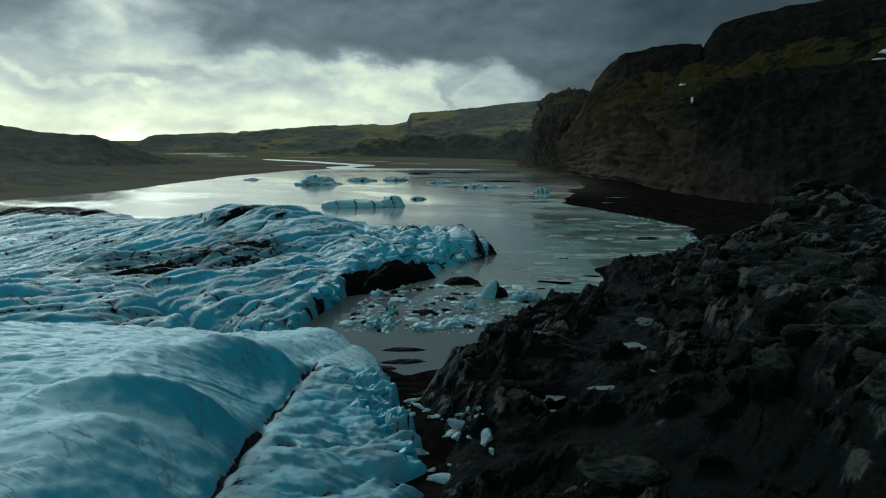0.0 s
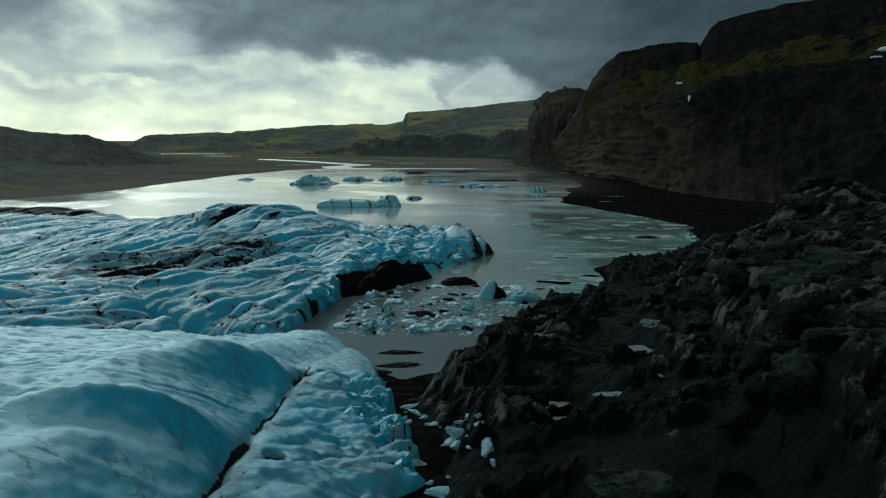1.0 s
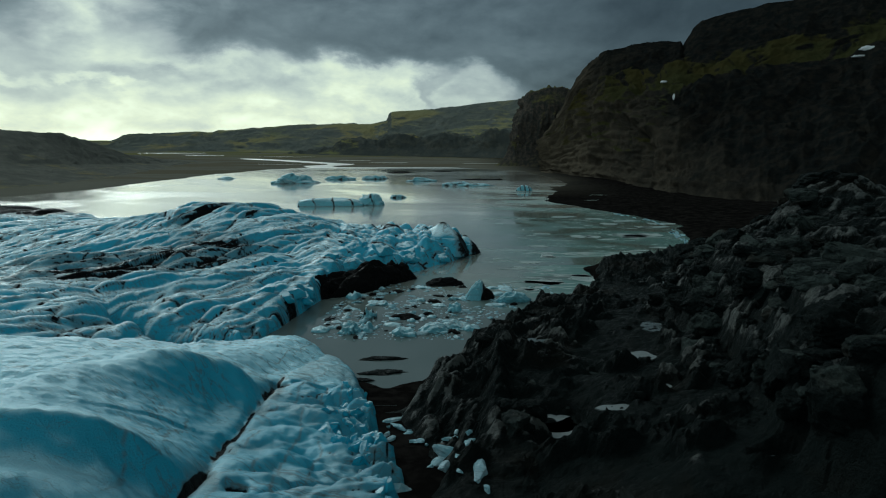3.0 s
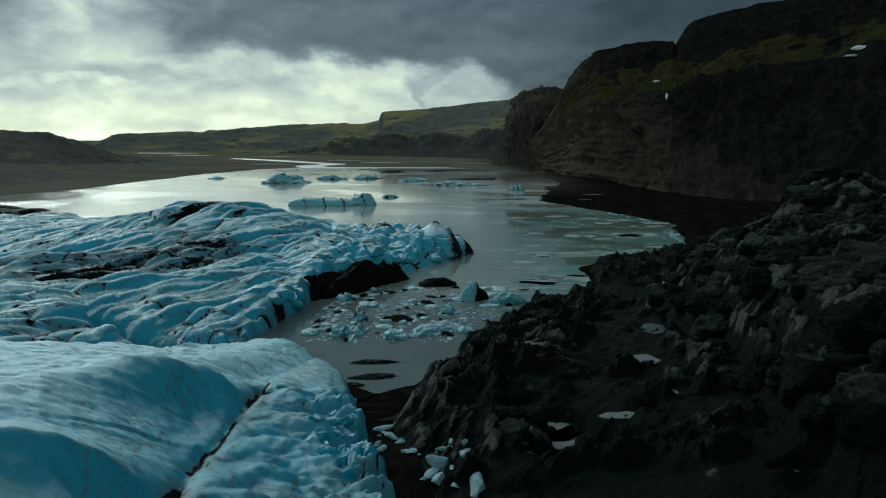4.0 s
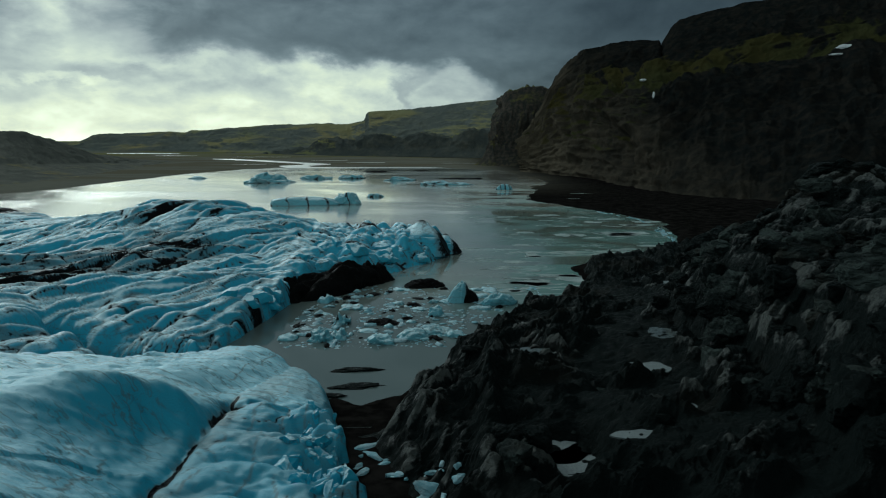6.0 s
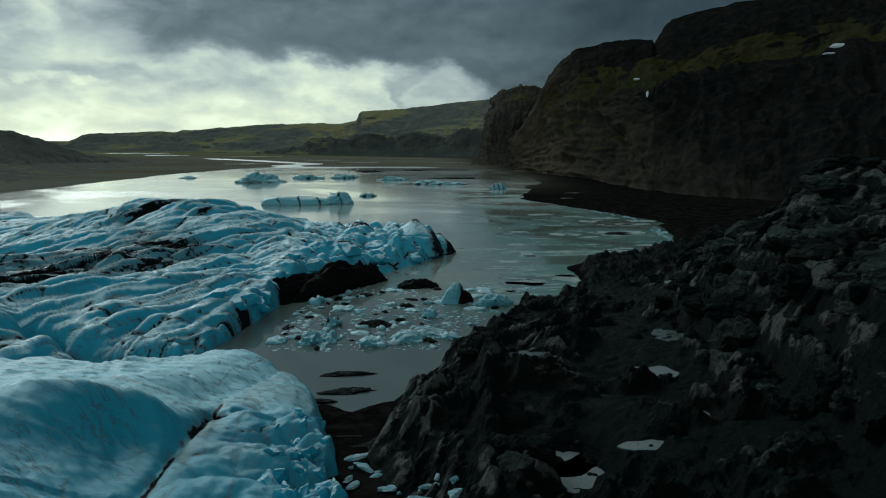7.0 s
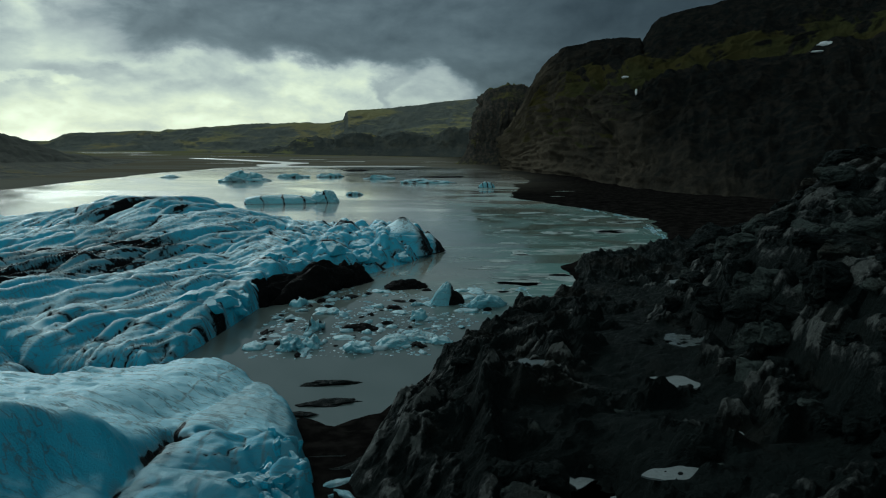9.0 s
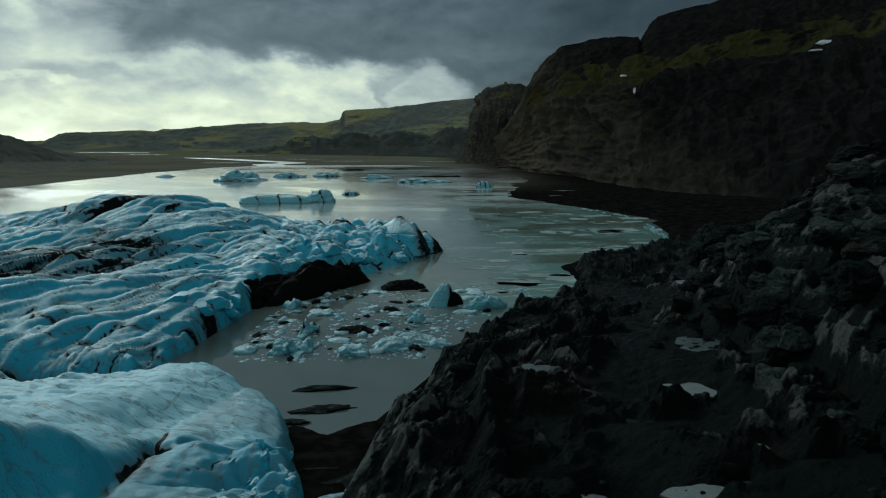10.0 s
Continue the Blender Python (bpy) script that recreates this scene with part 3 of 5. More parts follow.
# ---- hills and mountains ----
def mountain():
    azs = (9.6, 10.6, 11.6, 12.6, 14.9, 17.0, 19.0, 20.9, 21.2, 21.6, 22.4, 24.5, 27.2, 30.0, 34.0, 40.0, 50.0, 62.0)
    els = (-1.2, 1.0, 3.0, 4.9, 7.4, 7.75, 8.0, 8.0, 7.2, 8.3, 9.3, 9.9, 10.3, 10.5, 10.8, 11.2, 11.6, 12.0)
    a = np.array(azs)
    far = np.interp(a, (9, 15, 21, 30, 40, 62), (640, 608, 620, 615, 590, 560))
    foot = np.interp(a, (9, 12, 15, 20, 27, 33, 40, 62), (610, 560, 500, 405, 350, 325, 310, 290))
    edge = np.interp(a, (9, 12.6, 15, 20, 27, 33, 40, 62), (622, 590, 545, 470, 480, 495, 480, 450))
    edge_el = np.interp(a, (9, 10.6, 12.6, 15, 20, 27, 33, 40, 62), (-1.6, -0.2, 2.0, 3.2, 3.5, 4.8, 5.7, 6.2, 6.6))
    back = np.interp(a, (9, 12.6, 15, 20, 27, 33, 40, 62), (630, 610, 580, 545, 550, 555, 540, 520))
    back_el = np.interp(a, (9, 10.6, 12.6, 15, 20, 27, 33, 40, 62), (-1.4, 0.3, 3.4, 5.0, 5.7, 7.0, 7.6, 8.0, 8.4))
    mid, mid_el = foot * 0.35 + edge * 0.65, edge_el * 0.55 - 1.2
    rows = [[polar(p, d, -10.0) for p, d in zip(a, foot - 25)],
            [polar(p, d, 1.0) for p, d in zip(a, foot)],
            [skyline(*p) for p in zip(a, mid, mid_el)],
            [skyline(*p) for p in zip(a, edge, edge_el)],
            [skyline(*p) for p in zip(a, back, back_el)],
            [skyline(*p) for p in zip(a, far, els)],
            [skyline(p, d + 90, e * 0.86) for p, d, e in zip(a, far, els)],
            [polar(p, d + 420, 10.0) for p, d in zip(a, far)]]
    X, Y, Z, S, W = loft(rows, 620, 330, (1, 5, 7, 7, 7, 3, 2), azs)
    free = 0.24 + 0.76 * ease(np.abs(W - W[int(330 * 27 / 32), 0]), 0, 45)
    rough = 13.0 * (ridged(S / 70 + 0.4 * fbm(S / 90, W / 90, 2), W / 170, 21, 5, 0.55) - 0.6) + 5.0 * fbm(S / 26, W / 40, 22, 5, 0.5)
    ledges = 5.0 * np.abs(((W + 6 * fbm(S / 50, W / 50, 23, 3)) / 17) % 1 - 0.5)
    X, Y, Z = push(X, Y, Z, (rough * 0.42 + 0.7 * ledges - 2.5 * np.abs(grad_noise(S / 13, W / 90, 24)) ** 0.7 * ease(W, 20, 60) * (1 - ease(W, 130, 170))) * ease(W, 2, 34) * free)
    # turf on the sloping shelf between the two crags, and down the open western flank
    v = np.linspace(0, 1, 330)[:, None] + 0.05 * fbm(S / 60, W / 60, 25, 4)
    shelf = ease(v, 0.40, 0.46) * (1 - ease(v, 0.58, 0.68))
    flank = (1 - ease(S, 120, 240)) * ease(v, 0.08, 0.2) * (1 - ease(v, 0.44, 0.56))
    stripes = ridged(S / 26 + 0.6 * fbm(S / 60, W / 60, 27, 3), W / 190, 26, 4) - 0.7
    turf = np.maximum(shelf, 0.85 * flank) * (0.85 + 0.8 * stripes) - 0.85 + 0.35 * fbm(S / 16, W / 24, 28, 4)
    return sheet_mesh("mountain", X, Y, Z, turf=turf), (X, Y, Z)


mesh, MOUNTAIN = mountain()
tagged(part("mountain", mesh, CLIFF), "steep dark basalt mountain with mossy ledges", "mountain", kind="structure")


def rock_tower():
    azs = (4.6, 5.6, 6.4, 7.1, 7.6, 7.95, 8.3, 9.3, 10.4, 11.5, 11.75, 12.4, 14)
    top = (-2.7, -2.3, -1.5, -0.3, 1.5, 3.3, 4.0, 4.25, 4.5, 4.56, 4.2, 3.2, 2.0)
    a = np.array(azs)
    rows = [[polar(p, 690 + 6 * abs(p - 9.5), -3.0) for p in a],
            [skyline(p, 718 + 4 * abs(p - 9.5), min(-0.6, e)) for p, e in zip(a, top)],
            [skyline(p, 738 + 2 * abs(p - 9.5), e * 0.75 if e > 0 else e) for p, e in zip(a, top)],
            [skyline(p, 750, e) for p, e in zip(a, top)],
            [skyline(p, 800, e * 0.9 if e > 0 else e - 0.1) for p, e in zip(a, top)],
            [polar(p, 990, 0.0) for p in a]]
    X, Y, Z, S, W = loft(rows, 170, 150, (3, 4, 4, 1.5, 2))
    rough = 6.0 * (ridged(S / 26, W / 120, 41, 5) - 0.6) + 3.0 * fbm(S / 14, W / 20, 42, 4)
    ribs = 5.0 * (ridged(S / 17 + 0.3 * fbm(S / 30, W / 40, 43, 3), W / 60, 44, 4) - 0.6) + 3.5 * np.abs((W / 16 + 0.8 * fbm(S / 30, W / 30, 45, 3)) % 1 - 0.5)
    X, Y, Z = push(X, Y, Z, (rough * 0.8 + ribs) * ease(S, 15, 60) * ease(W, 5, 50) * (0.12 + 0.88 * ease(np.abs(W - W[int(150 * 11 / 14.5), 0]), 4, 34)))
    return sheet_mesh("rock_tower", X, Y, Z)


tagged(part("rock_tower", rock_tower(), TOWER), "blunt dark rock buttress at the mountain's end", "cliff", kind="structure")


def far_hills():
    azs = (-29.0, -27.6, -26.4, -25.5, -20.6, -19.7, -19.2, -17.7, -15.0, -12.8, -10.5, -8.7, -6.2, -4.4, -4.1, -2.0, -0.4, 2.0, 4.7, 7.7, 11, 15)
    els = (-0.45, -0.3, 0.25, 0.38, 0.58, 0.42, 0.62, 0.79, 1.0, 1.22, 1.25, 1.40, 1.28, 1.65, 2.45, 2.62, 2.70, 2.95, 3.33, 3.56, 3.7, 3.8)
    a = np.array(azs)
    far = np.interp(a, (-29, -19, -8, 5, 15), (1750, 1640, 1500, 1330, 1200))
    rows = [[polar(p, d - 330, -2.0) for p, d in zip(a, far)],
            [polar(p, d - 260, 7.0) for p, d in zip(a, far)],
            [skyline(p, d - 150, -0.45 + 0.32 * e) for p, d, e in zip(a, far, els)],
            [skyline(p, d - 60, 0.02 + 0.66 * e) for p, d, e in zip(a, far, els)],
            [skyline(p, d, e) for p, d, e in zip(a, far, els)],
            [skyline(p, d + 160, e * 0.9 - 0.1) for p, d, e in zip(a, far, els)],
            [polar(p, d + 700, 0.0) for p, d in zip(a, far)]]
    X, Y, Z, S, W = loft(rows, 480, 170, (1, 4, 4, 5, 2, 2))
    rough = 16.0 * (ridged(S / 150 + 0.5 * fbm(S / 120, W / 120, 4), W / 170, 51, 5) - 0.5) + 9.0 * fbm(S / 70, W / 50, 52, 5)
    near = 0.15 + 0.85 * ease(np.abs(W - W[int(170 * 14 / 18), 0]), 0, 70)
    X, Y, Z = push(X, Y, Z, rough * 0.30 * ease(W, 20, 120) * near)
    return sheet_mesh("far_hills", X, Y, Z, turf=0.22 * fbm(S / 160, W / 90, 53, 3))


def bluffs():
    """Low dark bluffs with turf on top, where the plain meets the hills."""
    azs = np.array((-17.0, -14.0, -11.5, -9.5, -8.6, -7.0, -5.4, -4.6, -3.0, -1.2, 0.6, 2.0, 3.4, 5.0, 6.4, 8.0))
    top = np.array((-1.4, -1.3, -1.1, -0.8, -0.1, 0.0, -0.4, 0.25, 0.40, 0.0, 0.45, 0.30, 0.10, 0.75, 0.6, 0.0))
    d = np.interp(azs, (-17, -9, 0, 8), (1290, 1210, 1120, 1020))
    rows = [[polar(p, k - 45, 2.0) for p, k in zip(azs, d)],
            [skyline(p, k - 20, min(-0.75, e - 0.2)) for p, k, e in zip(azs, d, top)],
            [skyline(p, k, e) for p, k, e in zip(azs, d, top)],
            [skyline(p, k + 110, e + 0.05) for p, k, e in zip(azs, d, top)],
            [polar(p, k + 300, 4.0) for p, k in zip(azs, d)]]
    X, Y, Z, S, W = loft(rows, 320, 90, (2, 4, 4, 2))
    X, Y, Z = push(X, Y, Z, (4.0 * fbm(S / 50, W / 40, 54, 4) + 3.0 * (ridged(S / 28, W / 80, 55, 4) - 0.6)) * ease(W, 8, 40))
    v = W / W[-1, 0]
    return sheet_mesh("bluffs", X, Y, Z, turf=0.30 * ease(v, 0.50, 0.56) - 0.25 * (1 - ease(v, 0.46, 0.52)) + 0.5 * fbm(S / 90, W / 60, 56, 3))


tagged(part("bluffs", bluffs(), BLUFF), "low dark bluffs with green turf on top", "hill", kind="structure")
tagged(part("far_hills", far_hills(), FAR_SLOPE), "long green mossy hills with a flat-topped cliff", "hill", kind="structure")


def left_hill():
    rows = [[(-300, 250, -3), (-262, 330, -2), (-232, 400, -2), (-224, 480, -2), (-236, 570, -2), (-238, 660, -1), (-262, 760, -1), (-290, 860, -1)],
            [(-320, 250, 6), (-285, 330, 3.5), (-262, 400, 2.4), (-262, 480, 2), (-275, 570, 1.6), (-282, 660, 1.2), (-300, 760, 1), (-310, 860, 1)],
            [(-400, 330, 44), (-362, 400, 26), (-328, 455, 15), (-312, 505, 10), (-316, 580, 8), (-322, 660, 5), (-330, 760, 2.4), (-330, 860, 1)],
            [(-480, 430, 62), (-428, 465, 49), (-384, 512, 45), (-360, 540, 37), (-348, 590, 35.5), (-347, 635, 28), (-352, 700, 15), (-360, 860, 2)],
            [(-560, 520, 60), (-520, 560, 52), (-470, 610, 46), (-450, 650, 40), (-440, 700, 36), (-430, 750, 28), (-430, 800, 14), (-430, 900, 2)],
            [(-760, 700, -2), (-720, 740, -2), (-700, 800, -2), (-680, 830, -2), (-660, 860, -2), (-640, 900, -2), (-600, 940, -2), (-560, 980, -2)]]
    X, Y, Z, S, W = loft(rows, 260, 170, (1, 4, 5, 3, 2))
    rough = 4.5 * (ridged(S / 55, W / 70, 61, 5) - 0.6) + 2.6 * fbm(S / 20, W / 18, 62, 5)
    X, Y, Z = push(X, Y, Z, rough * 0.24 * ease(W, 20, 70))
    return sheet_mesh("hill", X, Y, Z)


tagged(part("hill", left_hill(), BANK), "low dark moraine hill beside the lake", "hill", kind="structure")


# ---- rock outcrop beside the lake ----
BASINS = ((11.6, 54.2, 2.4, 1.5, 6.8), (12.8, 51.8, 1.7, 2.4, 6.8), (11.8, 48.8, 2.0, 1.3, 6.9), (12.9, 69.5, 2.0, 1.4, 8.6), (27.0, 70.4, 2.0, 1.5, None),
          (20.2, 53.6, 1.4, 1.0, None), (16.8, 51.0, 1.6, 0.7, None), (38.2, 93.1, 1.8, 1.4, None), (21.4, 62.6, 1.4, 0.9, None), (20.6, 36.6, 1.2, 0.8, None))


def outcrop_height(X, Y, rough=True):
    """Wet bedrock: a low shelf over the shore, a step, and a broken ridge behind it."""
    edge = knots(Y, (10, 2), (35, 1.5), (50, 2.5), (60, 0), (68, -1), (75, 2.5), (90, 6), (105, 14), (115, 21), (125, 31), (135, 37),
                 (150, 40), (162, 54), (178, 78), (200, 94))
    if rough:
        edge = edge + 1.1 * fbm(X / 5, Y / 5, 70, 3)
    base = knots(Y, (10, 10), (35, 6.5), (52, 4.2), (66, 2.6), (78, -0.4), (92, -1.2), (200, -1.4))
    brim = knots(Y, (10, 11), (35, 8.5), (52, 6.4), (63, 6.9), (70, 6.0), (78, 4.6), (92, 2.8), (110, 1.9), (130, 1.6), (150, 1.4), (180, 0.9), (200, 0.6))
    foot_x = knots(Y, (10, 18.5), (30, 22), (45, 24), (55, 26.5), (65, 28.3), (76, 30), (90, 35), (105, 44), (125, 57), (150, 74), (200, 120))
    foot_x = foot_x + (2.0 * fbm(X / 11, Y / 11, 69, 2) if rough else 0)
    foot_z = knots(Y, (10, 15.5), (35, 14), (50, 12.4), (62, 11), (75, 10.5), (90, 8.0), (105, 5.4), (130, 4.2), (160, 2.4), (200, 1.4))
    step = knots(Y, (10, 4.5), (40, 5.6), (55, 6.4), (68, 7.2), (78, 7.2), (90, 6.0), (105, 2.0), (130, 0.8), (200, 0.2))
    rise = knots(Y, (10, 0.27), (45, 0.29), (60, 0.21), (80, 0.26), (95, 0.40), (110, 0.36), (130, 0.18), (200, 0.08))
    d = X - edge
    wall = ease(d, -1.2, 3.2) ** 0.8
    z = base + (brim - base) * wall
    t = np.clip((X - edge - 3.0) / np.maximum(foot_x - edge - 3.0, 1.0), 0, 1)
    z = z + (foot_z - brim) * t ** 1.1
    z = z + step * (0.45 * ease(X, foot_x - 0.8, foot_x + 0.8) + 0.30 * ease(X, foot_x + 1.2, foot_x + 2.4) + 0.25 * ease(X, foot_x + 3.0, foot_x + 4.4))
    over = np.clip(X - foot_x - 2.5, 0, 200)
    z = z + 6.0 * np.exp(-((X - 57) / 9) ** 2 - ((Y - 93) / 8) ** 2)
    z = z + rise * over * np.exp(-over / 90) - 0.055 * np.clip(over - 25, 0, 200)
    if not rough:
        return z
    mask = ease(d, -1.0, 2.0)
    wx, wy = X + 1.2 * fbm(X / 6, Y / 6, 71, 3), Y + 1.2 * fbm(X / 6, Y / 6, 72, 3)
    # jointed blocks of the upper ridge
    f1, f2, tag, ox, oy = cells(wx / 3.4, wy / 2.7, 73)
    g1, g2, gtag, gox = cells(wx / 1.35, wy / 1.05, 74)[:4]
    pillow = (np.minimum(f2 - f1, 0.42) / 0.42) ** 0.5 - 0.65
    knob = (np.minimum(g2 - g1, 0.42) / 0.42) ** 0.5 - 0.65
    joint = 2.4 * (tag - 0.5) + 1.5 * pillow + (ox * (tag * 9 % 1 - 0.5) + oy * (tag * 7 % 1 - 0.5)) * 2.6
    joint = joint + (0.45 * (gtag - 0.5) + 0.40 * knob) * (0.4 + 0.6 * (tag > 0.4))
    # crags that stand out of the black gravel of the shelf
    rib_x = np.interp(Y, (44, 50, 56, 62, 68, 76), (5.4, 6.4, 7.0, 7.7, 8.8, 10.6)) + 0.5 * fbm(X / 3, Y / 3, 64, 2)
    rib = np.exp(-((X - rib_x) / 0.9) ** 2) * ease(Y, 46, 51) * (1 - ease(Y, 72, 78))
    crag = ease(fbm(X / 10, Y / 8, 65, 3), -0.08, 0.24)
    crag = np.maximum(crag, (1 - ease(d, 3.5, 7.5)) * ease(Y, 46, 54))
    crag = np.maximum(crag, rib)
    c1, c2, ctag, cox, coy = cells((0.8 * wx + 0.6 * wy) / 3.6, (-0.6 * wx + 0.8 * wy) / 1.7, 66)
    slab = 0.9 * (ctag - 0.5) + (cox * (ctag * 9 % 1 - 0.5) * 1.6 + coy * (ctag * 5 % 1 - 0.3) * 2.2) - 0.4 * (1 - ease(c2 - c1, 0.0, 0.10))
    sharp = 1.5 * (ridged(wx / 7.5, wy / 10, 76, 6, 0.56) - 0.75)
    chips = 0.30 * (gtag - 0.5) + gox * (gtag * 5 % 1 - 0.5) * 0.7
    gravel = 0.30 * fbm(X / 3.4, Y / 2.6, 77, 3) + 0.11 * fbm(X / 0.9, Y / 0.8, 68, 3)
    shelf = 1.0 * fbm(X / 13, Y / 13, 75, 3) + gravel + crag * (0.55 * slab + 0.75 * sharp + chips + 0.45) + 1.1 * rib
    dome = np.exp(-((X - 8.9) / 2.4) ** 2 - ((Y - 51.4) / 2.8) ** 2)
    shelf = shelf * (1 - 0.7 * dome) + dome * (1.5 + 0.5 * pillow + 0.35 * knob)
    ridge = ease(X - foot_x, -2.5, 0.5)
    total = z + mask * (shelf * (1 - ridge) + ridge * (0.34 * joint + 0.5 * sharp + 0.10 * fbm(X / 0.9, Y / 0.8, 77, 3)))
    # hollows that hold frozen or open water, with stones in them
    for px, py, lx, ly, level in BASINS:
        if level is None:
            level = float(outcrop_height(np.array([[px]]), np.array([[py]]), False)[0, 0]) - 0.1
        hold = 1 - ease(np.hypot((X - px) / lx, (Y - py) / ly), 0.8, 1.7)
        total = total * (1 - hold) + hold * (level - 0.14 + 0.30 * fbm(X / 1.1, Y / 0.9, 63, 4))
    return total



rx = stations((-6, 46, 0.24), (46, 70, 0.4), (70, 130, 1.2), (130, 330, 6))
ry = stations((-60, 22, 3), (22, 90, 0.24), (90, 125, 0.4), (125, 200, 0.8))
RX, RY = np.meshgrid(rx, ry)
RZ = outcrop_height(RX, RY)
bend = -(np.roll(RZ, 4, 0) + np.roll(RZ, -4, 0) + np.roll(RZ, 4, 1) + np.roll(RZ, -4, 1) - 4 * RZ)
upper = ease(RX - np.interp(RY, (10, 30, 45, 55, 65, 76, 90, 105), (18.5, 22, 24, 26.5, 28.3, 30, 35, 44)), -1, 2)
worn_lit = ease(fbm(RX / 9, RY / 9, 67, 3), -0.05, 0.45) + 0.7 * upper + ease(-RX, -9, -2) * ease(RY, 50, 58)
# Convex crests turn pale; the west rim's sunlight is added as colour.
crest = np.clip(bend * 0.8 - 0.24 + 0.12 * upper + 0.30 * ease(-RX, -8, -2) * ease(RY, 46, 52), 0, 1) * np.clip(worn_lit, 0, 1) * (RX < 70) * (RY > 24) * (RY < 124)
outcrop = tagged(part("rock_outcrop", sheet_mesh("rock_outcrop", RX, RY, RZ, RZ > -1.25 + 0 * RX, False, crest=crest), ROCK),
                 "wet black basalt outcrop sloping to the lake shore", "rock", kind="structure")


# ---- glacier ----
def dirt_bands(X, Y):
    """Debris bands on the rear lobe."""
    along, off = 0.5 * (X + 53) + 0.87 * (Y - 119), 0.87 * (X + 53) - 0.5 * (Y - 119)
    off = off + 3.0 * fbm(X / 9, Y / 9, 91, 4)
    band = 0.85 * (1 - ease(np.abs(off), 2.0, 11.0)) * (1 - ease(np.abs(along), 14, 30))
    along, off = 0.5 * (X + 54) + 0.87 * (Y - 158), 0.87 * (X + 54) - 0.5 * (Y - 158)
    off = off + 2.5 * fbm(X / 7, Y / 7, 92, 4)
    band = np.maximum(band, 0.95 * (1 - ease(np.abs(off), 0.6, 4.0)) * (1 - ease(np.abs(along), 7, 15)))
    along, off = 0.5 * (X + 82) + 0.87 * (Y - 108), 0.87 * (X + 82) - 0.5 * (Y - 108)
    band = np.maximum(band, 0.6 * (1 - ease(np.abs(off + 5 * fbm(X / 8, Y / 8, 93, 4)), 1.0, 9.0)) * (1 - ease(np.abs(along), 10, 24)))
    c = np.hypot((X + 131) / 26, (Y - 188) / 10)
    return np.maximum(band, 1 - ease(c, 0.6, 1.2))


def rear_height(X, Y):
    south = knots(-X, (-14, 174), (-4, 154), (2, 147), (8, 140), (12, 135), (17, 130), (20.5, 124), (22, 112), (23.5, 101), (27.5, 86.5), (34, 82.5), (44, 77), (50, 65), (60, 56), (80, 50), (180, 40))
    north = knots(-X, (-16, 182), (-12, 188), (0, 192), (30, 203), (60, 204), (90, 200), (120, 206), (180, 214))
    inside = np.minimum(Y - south, (north - Y) * 0.9)
    inside = np.minimum(inside, 13 - X) + 1.6 * fbm(X / 6, Y / 6, 80, 3)
    rim = np.sqrt(ease(inside, -0.6, 9.0))
    crest = 9.2 * np.exp(-(((X + 52) / 30) ** 2 + ((Y - 160) / 24) ** 2)) + 4.6 * np.exp(-(((X - 2) / 7.5) ** 2 + ((Y - 167) / 8) ** 2))
    crest = crest + 4.2 * np.exp(-(((X + 62) / 22) ** 2 + ((Y - 110) / 30) ** 2)) + 5.0 * np.exp(-(((X + 118) / 38) ** 2 + ((Y - 172) / 30) ** 2))
    crest = crest + 6.0 * np.exp(-(((X + 75) / 30) ** 2 + ((Y - 74) / 20) ** 2))
    crest = crest + 3.6 * np.exp(-(((X + 131) / 24) ** 2 + ((Y - 188) / 8) ** 2)) - 2.0 * np.exp(-(((X - 2) / 7.5) ** 2 + ((Y - 167) / 8) ** 2))
    z = 3.6 + crest - 1.6 * ease(-Y, -112, -96) * np.exp(-((X + 28) / 14) ** 2)
    # pressure ridges along the flow, cut across by crevasses
    # the flow lines swing round toward the snout
    u = 0.5 * X + 0.87 * Y + 3.0 * fbm(X / 22, Y / 22, 81, 3)
    bend = np.interp(X, (-190, -110, -60, -25, -10, 5, 16), (-150, -62, 0, 58, 76, 87, 93))
    v = (Y - bend) * np.interp(X, (-190, -60, -25, 0), (0.62, 0.52, 0.56, 0.80)) + 3.0 * fbm(X / 34, Y / 34, 82, 2) + 0.6 * fbm(u / 14, X / 14, 90, 3)
    b1 = np.abs(grad_noise(u / 34, v / 5.0, 83))
    b2 = np.abs(grad_noise(u / 18 + 5, v / 2.4, 84))
    # blocks between crevasses, with smaller ones on them; long fins on the flank, lumps toward the snout
    chop = ease(X, -36, -10)
    fin_block, fin_gap = domes(u / 20.0, v / 2.4, 86, 2.1, 4.0, 1.6)
    fin_small, fin_nick = domes(u / 8.5, v / 1.15, 186, 1.0, 1.7, 0.9)
    lump_block, lump_gap = domes((0.87 * X - 0.5 * Y + 2 * b1) / 4.2, (0.5 * X + 0.87 * Y) / 4.8, 286, 2.6, 3.6, 2.4)
    lump_small, lump_nick = domes((0.87 * X - 0.5 * Y) / 1.9, (0.5 * X + 0.87 * Y) / 2.1, 386, 0.8, 1.2, 1.1)
    block, broken = fin_block * (1 - chop) + lump_block * chop, fin_small * (1 - chop) + lump_small * chop
    gash = (1 - ease(fin_gap, 0.0, 0.08)) * (1 - chop) + (1 - ease(lump_gap, 0.0, 0.07)) * chop
    slit = (1 - ease(fin_nick, 0.0, 0.12)) * (1 - chop) + (1 - ease(lump_nick, 0.0, 0.08)) * chop
    calm = 1 - 0.45 * ease(-X, 66, 96)
    fins = 3.0 * ((b1 + 0.03) ** 0.55 - 0.49) + 1.8 * (0.35 - b2)
